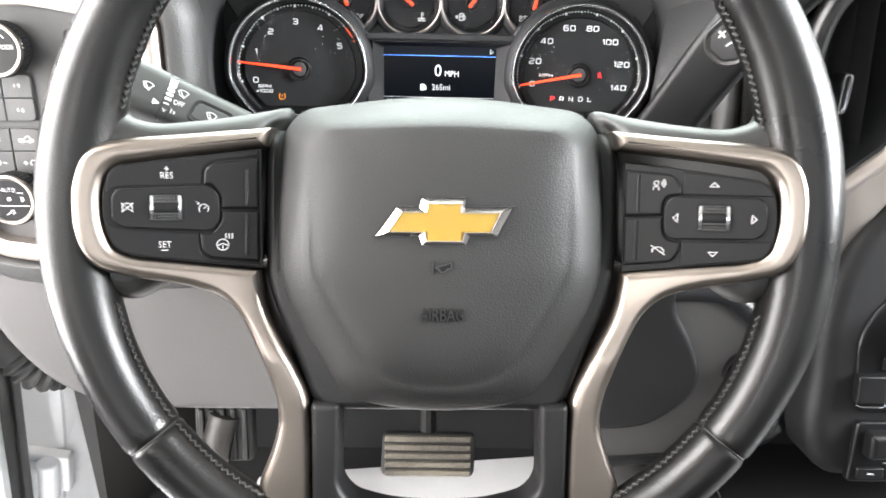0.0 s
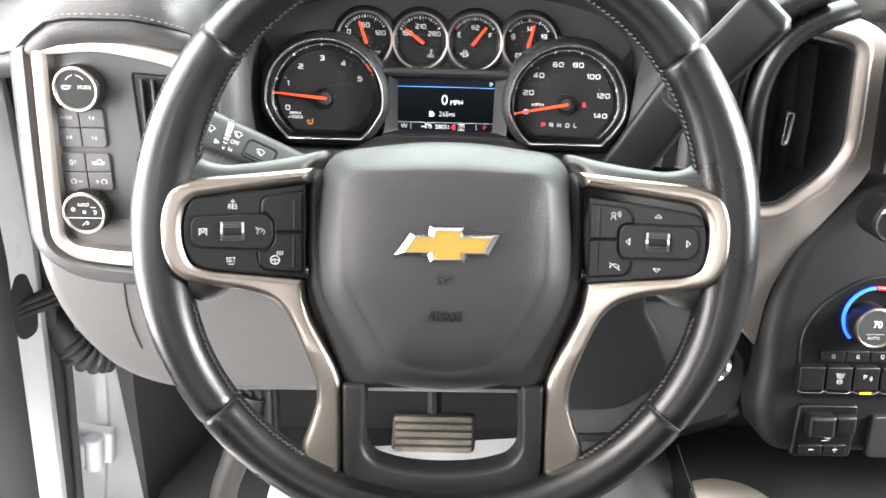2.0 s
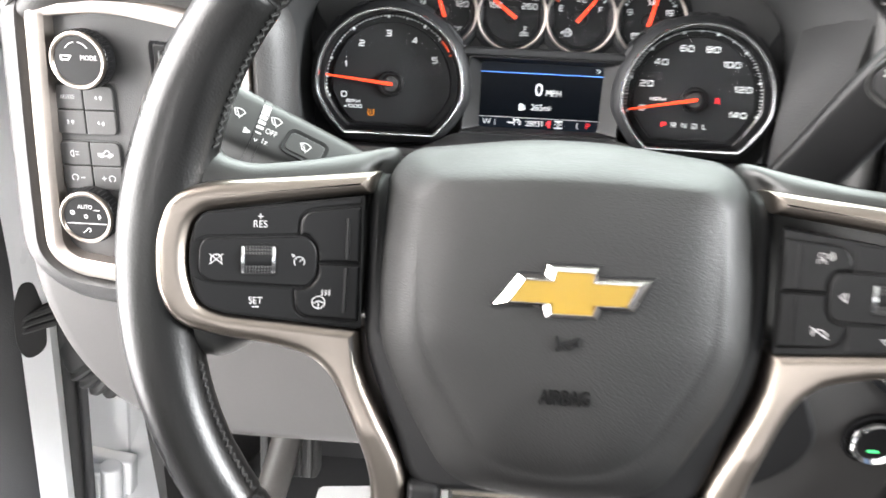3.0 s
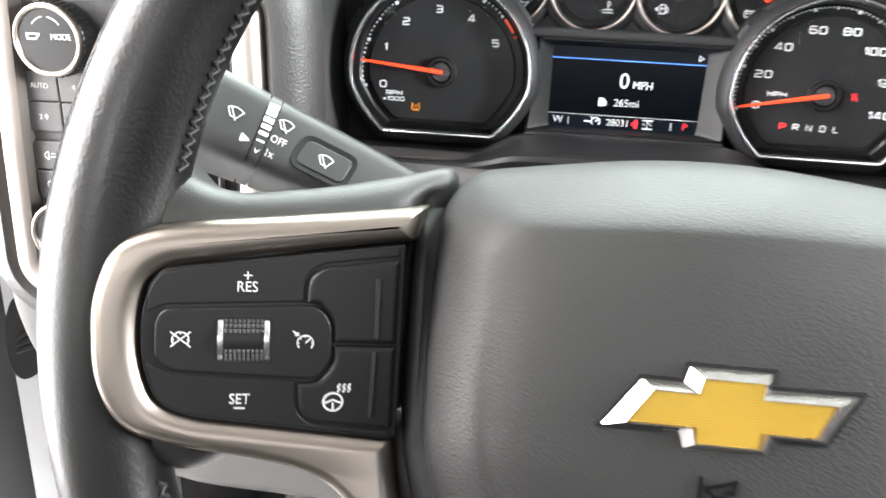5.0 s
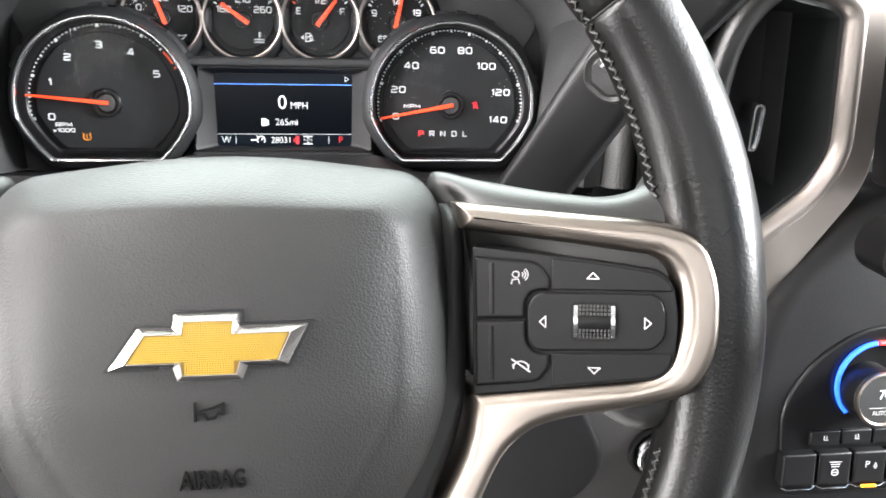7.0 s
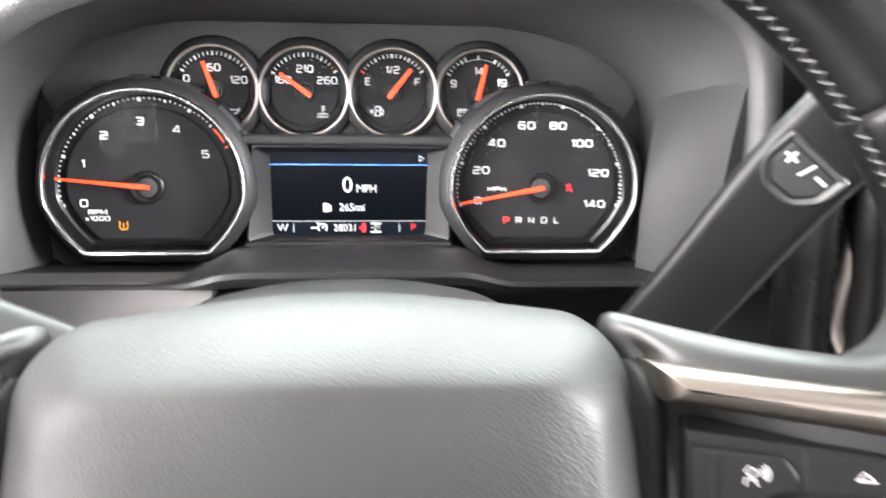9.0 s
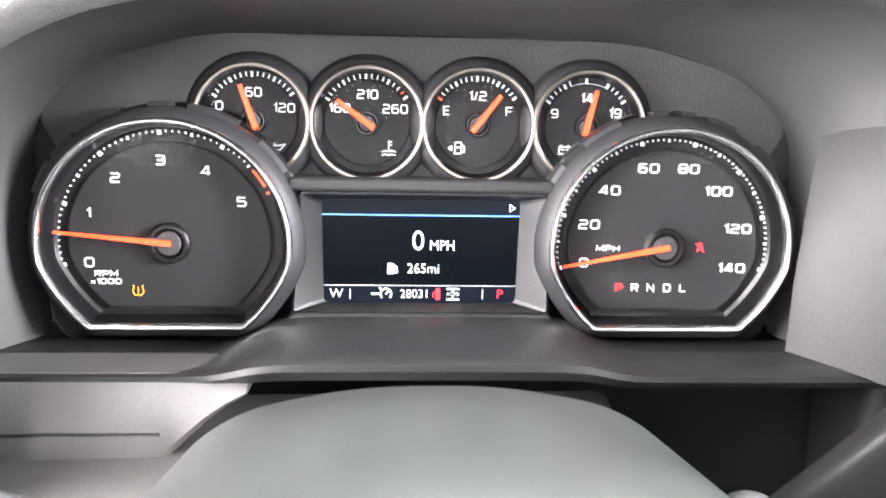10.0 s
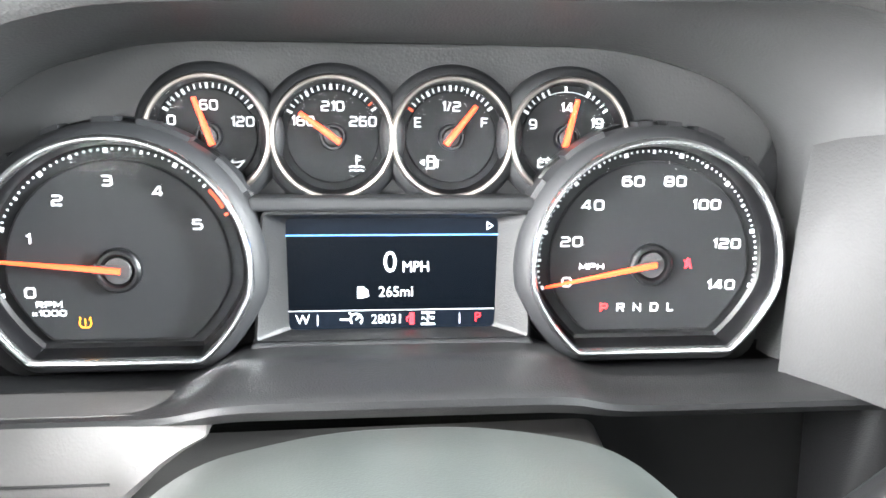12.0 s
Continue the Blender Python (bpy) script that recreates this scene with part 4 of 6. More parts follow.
def big_dial(cluster, x, y, name, label, lug_angles):
    g = new(name)
    g.parent, g.matrix_basis = cluster, pose(x, y, 0)
    tagged(g, label)
    o = dial_outline(0.0550)
    part("dial_face", solid(dial_outline(0.0528), -0.010, -0.0044), FACE, g, smooth=0)
    part("inner_dial", solid(dial_outline(0.0458), -0.008, -0.0022, 0.0010), FACE_IN, g, smooth=30)
    part("dial_well", hoop(o, [(-0.0004, 0.0084), (0.0010, 0.0084), (0.0018, 0.0060), (0.0030, -0.0030), (0.0046, -0.0043), (-0.0004, -0.0060)]), BLACK, g, smooth=40)
    part("chrome_bezel", hoop(o, [(-0.0017, 0.0050), (-0.0016, 0.0086), (-0.0011, 0.0099), (-0.0003, 0.0106), (0.0005, 0.0105), (0.0011, 0.0098), (0.0014, 0.0086), (0.0014, 0.0050)]), BEZEL, g, "bright chrome dial bezel")
    part("dial_collar", hoop(o, [(-0.0012, -0.014), (-0.0012, 0.0078), (-0.0022, 0.0074), (-0.0058, 0.0026), (-0.0064, 0.0010), (-0.0064, -0.014)]), CLUSTER, g, smooth=40)
    part("collar_skirt", hoop(o, [(-0.0060, -0.020), (-0.0062, -0.0105), (-0.0078, -0.0115), (-0.0080, -0.020)]), BLACK, g, smooth=40)
    for a, w in lug_angles:
        lug = [[(0.0550 + d) * math.cos(radians(a + w * f)) for d in (0.0060, 0.0084)] + [(0.0550 + d) * math.sin(radians(a + w * f)) for d in (0.0060, 0.0084)] for f in (-1, -0.5, 0, 0.5, 1)]
        part("collar_lug", loft([[Vector((xa, ya, 0.0016)), Vector((xb, yb, 0.0002)), Vector((xb, yb, -0.012)), Vector((xa, ya, -0.012))] for xa, xb, ya, yb in lug]), CLUSTER, g, smooth=30)
    part("lens", solid(dial_outline(0.0541), 0.0064, 0.0067), GLASS, g, "clear dial lens", smooth=0).visible_shadow = False
    return g


def numbers(g, items, z):
    """Dial numbers, each centred at its angle and radius."""
    for body, a, r in items:
        square_text(body, 0.0045, 0.0046, 0.00080, 0.0010, r * math.cos(radians(a)), r * math.sin(radians(a)), z, PRINT, g, "dial_number")


def tachometer(cluster):
    g = big_dial(cluster, -0.1144, 0.0084, "tachometer", "black rev counter dial with white numbers", ((152, 7), (136, 6), (112, 3.5), (92, 4), (70, 10), (40, 8)))
    bm, red = bmesh.new(), bmesh.new()
    for i in range(0, 46):
        a = 193.0 - 3.3 * i
        major = i % 10 == 0
        tick(bm, a, 0.0486 if major else 0.0490 if i % 5 == 0 else 0.0497, 0.0515, 0.0019 if major else 0.0011 if i % 5 == 0 else 0.00075, -0.0043)
    part("scale_marks", bm, PRINT, g, smooth=0)
    for i in range(5):
        tick(red, 40.5 - i * 2.1, 0.0492, 0.0515, 0.0020, -0.0043)
    tick(red, 27.5, 0.0488, 0.0515, 0.0012, -0.0043)
    part("red_zone", red, REDZONE, g, smooth=0)
    numbers(g, [("0", 194.5, 0.0376), ("1", 159.6, 0.0378), ("2", 128.4, 0.0372), ("3", 94.6, 0.0374), ("4", 62.5, 0.0370), ("5", 30.3, 0.0376)], -0.0021)
    square_text("RPM", 0.0031, 0.0029, 0.0006, 0.0004, -0.0292, -0.0146, -0.0021, PRINT, g, "dial_lettering")
    square_text("x1000", 0.0029, 0.0027, 0.00055, 0.0004, -0.0294, -0.0182, -0.0021, PRINT, g, "dial_lettering")
    symbol("tyre_pressure_light", [arc(0, 0, 0.0024, 140, 232, 6), arc(0, 0, 0.0024, -52, 40, 6), [(0.0014, -0.0020), (-0.0014, -0.0020)], [(0.0018, 0.0016), (0.0022, 0.0025)], [(-0.0018, 0.0016), (-0.0022, 0.0025)], [(0, 0.0016), (0, -0.0004)], [(0, -0.0011), (0, -0.0013)]], 0.00042, -0.0152, -0.0226, -0.0021, AMBER, g)
    needle(g, 174.4, 0.0500, 0.0012, 0.0014, 0.0006, 0.0024, 0.0094)


def speedometer(cluster):
    g = big_dial(cluster, 0.1140, 0.0084, "speedometer", "black speedometer dial with white numbers", ((148, 5), (122, 9), (96, 3), (84, 3), (68, 6), (44, 5), (14, 5)))
    bm = bmesh.new()
    for i in range(0, 71):
        a = 192.5 - 2.93 * i
        major = i % 10 == 0
        tick(bm, a, 0.0486 if major else 0.0490 if i % 5 == 0 else 0.0497, 0.0515, 0.0019 if major else 0.0011 if i % 5 == 0 else 0.00075, -0.0043)
    part("scale_marks", bm, PRINT, g, smooth=0)
    numbers(g, [("0", 191.5, 0.0385), ("20", 163.8, 0.0376), ("40", 135.6, 0.0380), ("60", 104.4, 0.0382), ("80", 75.6, 0.0382), ("100", 47.6, 0.0362), ("120", 14.6, 0.0362), ("140", -16.2, 0.0350)], -0.0021)
    square_text("MPH", 0.0032, 0.0030, 0.00058, 0.0006, -0.0266, -0.0008, -0.0021, PRINT, g, "dial_lettering")
    for body, x in zip("PRNDL", (-0.0202, -0.0126, -0.0050, 0.0030, 0.0106)):
        square_text(body, 0.0036, 0.0040, 0.00068, 0, x, -0.0196, -0.0021, REDLIT if body == "P" else PRINT, g, "gear_letter")
    symbol("seat_belt_light", [arc(0, 0.0018, 0.0007, 0, 360, 8), [(-0.0013, -0.0018), (-0.0010, 0.0004), (0.0010, 0.0004), (0.0013, -0.0018)], [(-0.0020, 0.0020), (0.0018, -0.0018)], [(0.0009, 0.0006), (-0.0008, -0.0014)]], 0.0005, 0.0176, -0.0002, -0.0021, SCREEN_RED, g)
    needle(g, 190.6, 0.0490, 0.0016, 0.0014, 0.0006, 0.0024, 0.0094)


def small_dial(cluster, x, label, words, a_needle, span, reds, icon, flip=0, body_zone=False):
    g = new("small_gauge")
    g.parent, g.matrix_basis = cluster, pose(x, 0.0634, -0.0146) @ Matrix.Scale(1.045, 4)
    tagged(g, label)
    n = 64
    part("dial_face", solid(circle(0, 0, 0.0238, n), -0.006, -0.0030), FACE, g, smooth=0)
    part("inner_dial", solid(circle(0, 0, 0.0192, n), -0.004, -0.0016, 0.0006), FACE, g, smooth=30)
    o = circle(0, 0, 0.0238, n)
    part("dial_well", hoop(o, [(-0.0006, 0.0045), (0.0004, 0.0045), (0.0016, -0.003), (-0.0006, -0.003)]), BLACK, g)
    part("chrome_bezel", hoop(o, [(-0.0018, 0.0030), (-0.0016, 0.0056), (-0.0009, 0.0064), (0.0001, 0.0060), (0.0005, 0.0048), (0.0, 0.0030)]), TRIM, g, "satin nickel dial bezel")
    part("dial_collar", hoop(o, [(-0.0019, -0.006), (-0.0019, 0.0040), (-0.0042, 0.0032), (-0.0062, 0.0), (-0.0062, -0.006)]), CLUSTER, g, smooth=40)
    bm, red = bmesh.new(), bmesh.new()
    a0, a1, k = span
    for i in range(k + 1):
        a = a0 + (a1 - a0) * i / k
        major = i % (k // 4) == 0
        if body_zone and 66 < a < 110 and i * 2 != k:
            continue
        tick(red if i in reds else bm, a, 0.0178 if i * 2 == k else 0.0186 if major else 0.0196, 0.0216, 0.0011 if major else 0.0006, -0.0029)
    part("scale_marks", bm, PRINT, g, smooth=0)
    if body_zone:
        lines = [arc(0, 0, 0.0192, 112, 64, 8), [(0.0192 * math.cos(radians(q)), 0.0192 * math.sin(radians(q))) for q in (112,)] + [(0.0216 * math.cos(radians(112)), 0.0216 * math.sin(radians(112)))], [(0.0192 * math.cos(radians(64)), 0.0192 * math.sin(radians(64))), (0.0216 * math.cos(radians(64)), 0.0216 * math.sin(radians(64)))]]
        symbol("normal_zone", lines, 0.0006, 0, 0, -0.0029, PRINT, g)
    if reds:
        part("red_mark", red, REDZONE, g, smooth=0)
    for body, px, py in words:
        square_text(body, 0.0034, 0.0042, 0.00066, 0.00055, px, py + 0.0002, -0.0015, PRINT, g, "dial_number")
    symbol("printed_symbol", icon, 0.0006, 0.0096, -0.0112, -0.0015, PRINT, g) if not flip else symbol("printed_symbol", icon, 0.0006, -0.0092, -0.0105, -0.0015, PRINT, g)
    needle(g, a_needle, 0.0165, 0.0038, 0.0014, 0.0010, 0.0020, 0.0056)
    part("lens", solid(circle(0, 0, 0.0240, n), 0.0034, 0.0037), GLASS, g, "clear dial lens", smooth=0).visible_shadow = False


REDLIT = material("red_lit_letter", (1.0, 0.03, 0.03), 0.4, emit=0.9, mottled=0.0)


def screen(cluster):
    z = -0.0105
    s = part("display_screen", solid(rpoly(mm([(-46.5, -21.5), (46, -21.5), (47, 29), (-47, 29)]), 0.0006, 2), -0.014, z, 0.0002), SCREEN, cluster, "lit driver display with white speed readout")
    z += 0.0001
    part("status_bar", block(-0.0463, 0.0458, -0.0213, -0.0125, z, z + 0.0002), SCREEN_BAR, s, smooth=0)
    part("header_bar", block(-0.0468, 0.0468, 0.0212, 0.0288, z, z + 0.0002), SCREEN_BAR, s, smooth=0)
    part("blue_line", block(-0.0466, 0.0463, 0.0208, 0.0214, z, z + 0.0004), SCREEN_BLUE, s, smooth=0)
    part("grey_line", block(-0.0460, 0.0455, -0.0129, -0.0126, z, z + 0.0004), PRINT, s, smooth=0)
    w = z + 0.0004
    lettering("0", 0.0135, -0.0014, 0.0086, w, SCREEN_TEXT, s, "display_text", 0.95)
    lettering("MPH", 0.0068, 0.0100, 0.0066, w, SCREEN_TEXT, s, "display_text", 0.9)
    lettering("265mi", 0.0066, 0.0012, -0.0046, w, SCREEN_TEXT, s, "display_text", 0.95)
    lettering("28031", 0.0060, -0.0028, -0.0170, w, SCREEN_TEXT, s, "display_text", 0.95)
    lettering("W", 0.0062, -0.0400, -0.0168, w, SCREEN_TEXT, s, "display_text")
    lettering("P", 0.0062, 0.0380, -0.0168, w, SCREEN_RED, s, "display_text")
    for x in (-0.0335, 0.0298):
        part("divider", block(x - 0.0002, x + 0.0002, -0.0194, -0.0146, w, w + 0.0001), SCREEN_TEXT, s, smooth=0)
    symbol("display_symbol", [[(-0.0011, 0.0017), (-0.0011, -0.0017), (0.0014, 0), (-0.0011, 0.0017)]], 0.0004, 0.0427, 0.0250, w, SCREEN_TEXT, s)
    f = bmesh.new()
    block(-0.0024, 0.0008, -0.0026, 0.0026, 0, 0.0002, 0.0004, bm=f)
    strokes([[(0.0010, 0.0014), (0.0020, 0.0010), (0.0022, -0.0016), (0.0014, -0.0020), (0.0012, 0.0)]], 0.0006, bm=f)
    part("display_symbol", f, SCREEN_TEXT, s, where=pose(-0.0135, -0.0045, w), smooth=0)
    symbol("display_symbol", [[(-0.0068, 0.0), (-0.0052, 0.0)], [(-0.0047, 0.0), (-0.0031, 0.0)], arc(0.0, 0, 0.0026, -40, 220), [(0, 0), (0.0012, 0.0012)], [(-0.0030, 0.0030), (-0.0018, 0.0018)]], 0.0008, -0.0165, -0.0168, w, SCREEN_TEXT, s)
    c = bmesh.new()
    block(-0.0011, 0.0011, -0.0028, 0.0028, 0, 0.0002, 0.0006, bm=c)
    strokes([[(-0.0014, 0.0010), (-0.0024, 0.0002), (-0.0022, -0.0012)]], 0.0005, bm=c)
    part("display_symbol", c, SCREEN_RED, s, where=pose(0.0083, -0.0168, w), smooth=0)
    symbol("display_symbol", [[(-0.0028, 0.0026), (0.0028, 0.0026)], [(-0.0028, -0.0026), (0.0028, -0.0026)], [(0, 0.0026), (0, 0.0012)], [(0, -0.0026), (0, -0.0012)]], 0.0009, 0.0155, -0.0168, w, SCREEN_TEXT, s)
    lettering("AUTO", 0.0023, 0.0155, -0.0168, w, SCREEN_TEXT, s, "display_text", 0.95)
    fr = rpoly(mm([(-60, -24), (60, -24), (58.5, 33), (-55.5, 33)]), 0.003, 3)
    inner = rpoly(mm([(-46, -21.2), (45.6, -21.2), (46.6, 28.6), (-46.6, 28.6)]), 0.003, 3)
    part("screen_surround", loft([at_height(fr, -0.012), at_height(fr, 0.0004), at_height(inset(fr, 0.0012), 0.0012), at_height(inner, z + 0.0002), at_height(inner, -0.012)], wrap=True), DARK, cluster, smooth=30)


def instrument_cluster():
    c = thing("instrument_cluster", CLUSTER_AT, "black instrument cluster with chrome-ringed dials and lit display", "instrument cluster")
    back = rpoly(mm([(-176, -44), (176, -44), (184, 66), (152, 92), (100, 107), (-100, 107), (-152, 92), (-184, 66)]), 0.015, 5)
    part("back_plate", solid(back, -0.036, -0.0225), CLUSTER, c, smooth=0)
    part("upper_panel", solid(rpoly(mm([(-160, 34), (160, 34), (180, 66), (150, 90), (100, 104), (-100, 104), (-150, 90), (-180, 66)]), 0.012, 5), -0.0228, -0.0198, 0.001), HOOD, c)
    part("lower_strip", solid(rpoly(mm([(-64, -36), (64, -36), (61, -23.5), (-61, -23.5)]), 0.003, 4), -0.0126, 0.0035, 0.003), CLUSTER, c)
    part("trim_bar", solid(rpoly(mm([(-62, 33), (62, 33), (60, 39), (-60, 39)]), 0.002, 4), -0.0126, 0.0022, 0.002), CLUSTER, c)
    tachometer(c)
    speedometer(c)
    can = [[(-0.0030, 0.0006), (-0.0030, -0.0014), (0.0016, -0.0014), (0.0040, 0.0012), (0.0014, 0.0006), (-0.0030, 0.0006)], [(-0.0030, 0.0004), (-0.0044, 0.0012)], [(-0.0008, 0.0008), (-0.0008, 0.0016)]]
    thermo = [[(0, -0.001), (0, 0.0036)], [(0, 0.003), (0.0014, 0.003)], [(0, 0.0016), (0.0014, 0.0016)], [(-0.003, -0.0014), (-0.0015, -0.0008), (0, -0.0014), (0.0015, -0.0008), (0.003, -0.0014)], [(-0.003, -0.003), (-0.0015, -0.0024), (0, -0.003), (0.0015, -0.0024), (0.003, -0.003)]]
    pump = [[(-0.0006, -0.0024), (-0.0006, 0.0026), (0.0022, 0.0026), (0.0022, -0.0024), (-0.0012, -0.0024)], [(-0.0004, 0.0004), (0.002, 0.0004)], [(0.0024, 0.0016), (0.0036, 0.0008), (0.0036, -0.0018), (0.0026, -0.0014)], [(-0.0036, 0.0), (-0.0022, 0.0010), (-0.0022, -0.0010), (-0.0036, 0.0)]]
    battery = [[(-0.0026, -0.0018), (-0.0026, 0.0014), (0.0026, 0.0014), (0.0026, -0.0018), (-0.0026, -0.0018)], [(-0.0016, 0.0014), (-0.0016, 0.0022)], [(0.0016, 0.0014), (0.0016, 0.0022)], [(-0.0018, 0.0002), (-0.0006, 0.0002)], [(0.0006, 0.0002), (0.0018, 0.0002)]]
    small_dial(c, -0.0780, "small oil pressure gauge with red pointer", [("0", -0.0150, 0.0062), ("60", 0.0, 0.0124), ("120", 0.0134, 0.0058)], 109, (148, 36, 16), (), can)
    small_dial(c, -0.0258, "small coolant temperature gauge with red pointer", [("160", -0.0122, 0.0062), ("210", 0.0, 0.0124), ("260", 0.0124, 0.0062)], 144, (150, 34, 16), (15,), thermo)
    small_dial(c, 0.0257, "small fuel gauge with red pointer", [("E", -0.0140, 0.0060), ("1/2", 0.0, 0.0126), ("F", 0.0142, 0.0060)], 52, (146, 36, 16), (0,), pump, 1)
    small_dial(c, 0.0774, "small battery voltage gauge with red pointer", [("9", -0.0146, 0.0056), ("14", 0.0, 0.0126), ("19", 0.0132, 0.0062)], 77, (148, 34, 16), (), battery, 1, True)
    screen(c)


instrument_cluster()

# ---------------------------------------------------------------- dashboard
def binnacle():
    """Hood and side walls round the cluster, open to the seat."""
    h = thing("cluster_hood", CLUSTER_AT, "dark grey curved hood over the instrument cluster", "dash hood", kind="structure")
    def outline(sx, top, side, k=6):
        c = mm([(-176 * sx, -44), (-181 * sx, 62), (-154 * sx, 88 + side), (-104 * sx, 103 + top), (0, 104 + top), (104 * sx, 103 + top), (154 * sx, 88 + side), (181 * sx, 62), (176 * sx, -44)])
        o = rpoly(c, [0.001, 0.02, 0.03, 0.03, 0.05, 0.03, 0.03, 0.02, 0.001], k)
        return o
    def lip(grow, z):
        c = mm([(-203, -44), (-203, 28), (-170, 68), (-136, 93), (-98, 106), (0, 111), (100, 112), (158, 114), (202, 96), (208, 50), (205, -44)])
        ring = inset(rpoly(c, [0.001, 0.03, 0.03, 0.03, 0.03, 0.03, 0.03, 0.04, 0.03, 0.03, 0.001], 5), -grow)
        return [Vector((p.x, p.y, z + (0.016 * min(1.0, max(0.0, -p.x / 0.12)) if z > 0.05 else 0))) for p in ring]
    def even(ring, n=96):
        """The ring with n points at even steps, from its lower left corner."""
        first = min(range(len(ring)), key=lambda i: ring[i].x + ring[i].y * 2)
        ring = ring[first:] + ring[:first]
        steps = [0.0]
        for a, b in zip(ring, ring[1:] + ring[:1]):
            steps.append(steps[-1] + (b - a).length)
        out, k = [], 0
        for i in range(n):
            d = steps[-1] * i / n
            while steps[k + 1] < d:
                k += 1
            out.append(ring[k].lerp(ring[(k + 1) % len(ring)], (d - steps[k]) / max(1e-9, steps[k + 1] - steps[k])))
        return out
    base, front = even(at_height(outline(1.0, 0, 0), -0.020)), even(lip(0, 0.068))
    inner = [base, [p + Vector((0, 0, 0.012)) for p in base]]
    for f, bow in ((0.3, 0.004), (0.6, 0.006), (0.85, 0.004), (1.0, 0)):
        inner.append([Vector((p.x + (q.x - p.x) * f + (bow if p.x > 0 else -bow), p.y + (q.y - p.y) * f + (bow if p.y > 0.07 else 0), -0.008 + (q.z + 0.008) * f)) for p, q in zip(base, front)])
    outer = [even(lip(0, 0.0682)), even(lip(0.003, 0.0745)), even(lip(0.008, 0.0775)), even(lip(0.014, 0.0755)), even(lip(0.019, 0.066)), even(lip(0.020, -0.020))]

    def arch(bm):
        # open below: the ledge closes it
        bmesh.ops.bisect_plane(bm, geom=bm.verts[:] + bm.edges[:] + bm.faces[:], plane_co=(0, -0.0375, 0), plane_no=(0, -1, 0), clear_outer=True)
        return bm
    part("hood_lining", arch(loft(inner, False, False)), HOOD, h, smooth=50)
    cols = []
    for f in (0.0, 0.06, 0.25, 0.5, 0.75, 1.0):
        cols.append([Vector((x + 0.021 * f + 0.002 * math.sin(f * math.pi), y, z + (0.067 - z) * f)) for x, y, z in ((0.206, 0.100, -0.004), (0.192, 0.082, -0.002), (0.1835, 0.066, 0.003), (0.1792, 0.045, 0.005), (0.1755, 0.020, 0.008), (0.1725, -0.005, 0.010), (0.1705, -0.038, 0.012))])
    back = [[p + Vector((0.012, 0, -0.004)) for p in col] for col in reversed(cols)]
    part("side_wall", loft(cols + back, wrap=True, closed=False), SIDEWALL, h, "grey moulded wall beside the dials", smooth=50)
    part("hood_cover", arch(loft(outer, False, False)), DASH, h, "charcoal soft hood cover", smooth=50)


def cluster_shelf():
    """Ledge under the dials, raised over the column."""
    s = thing("cluster_ledge", CLUSTER_AT, "dark grey moulded ledge below the dials", "dash trim", kind="structure")
    rows = []
    side = ((-60, -12), (-38, -6), (-38, 4), (-38, 12), (-37.7, 16), (-38.6, 19), (-38.3, 34), (-38, 42), (-39, 46), (-41.5, 46), (-46, 40), (-52, -5))
    middle = ((-60, -12), (-26, -11.5), (-25, 0), (-23, 20), (-22.3, 29), (-23.8, 33), (-27.5, 49), (-28.5, 54.5), (-30, 57), (-33, 57), (-39, 50), (-46, -5))
    for x in [-205 + 5 * i for i in range(83)]:
        f = 1 / (1 + math.exp((abs(x) - 76) / 6))
        rows.append([Vector((x / 1000, (a + (c - a) * f) / 1000, (b + (d - b) * f) / 1000)) for (a, b), (c, d) in zip(side, middle)])
    part("ledge", loft(rows), DARK, s, smooth=45)
    part("lower_face", loft([[Vector((x / 1000, y / 1000, z / 1000)) for y, z in ((-37, 20), (-38, 43), (-44, 49), (-37 - 33 * k, 49 + 7 * k), (-37 - 37 * k, 48 + 7 * k), (-37 - 38.5 * k, 46 + 4 * k), (-37 - 38.5 * k, 20))] for x, k in ((-230, 1), (-150, 1), (-112, 1), (-104, 0.9), (-96, 0.7), (-88, 0.5), (-80, 0.34), (-72, 0.22))]), STRIP, s, "light grey strip below the ledge", smooth=40)
    part("leather_roll", tube([(-0.24, -0.0915, 0.043), (-0.15, -0.091, 0.043), (-0.085, -0.0925, 0.041)], 0.0165, 18), STRIP, s, smooth=60)
    part("strip_seam", tube([(-0.23, -0.0605, 0.0538), (-0.15, -0.0603, 0.0538), (-0.106, -0.0605, 0.0536)], 0.0007, 6), RUBBER, s)
    # Near-black block: the shade under the ledge is put into its colour.
    part("recess_floor_shade", block(-0.21, 0.21, -0.130, -0.045, -0.06, -0.02), RECESS_SHADE, s, smooth=0)


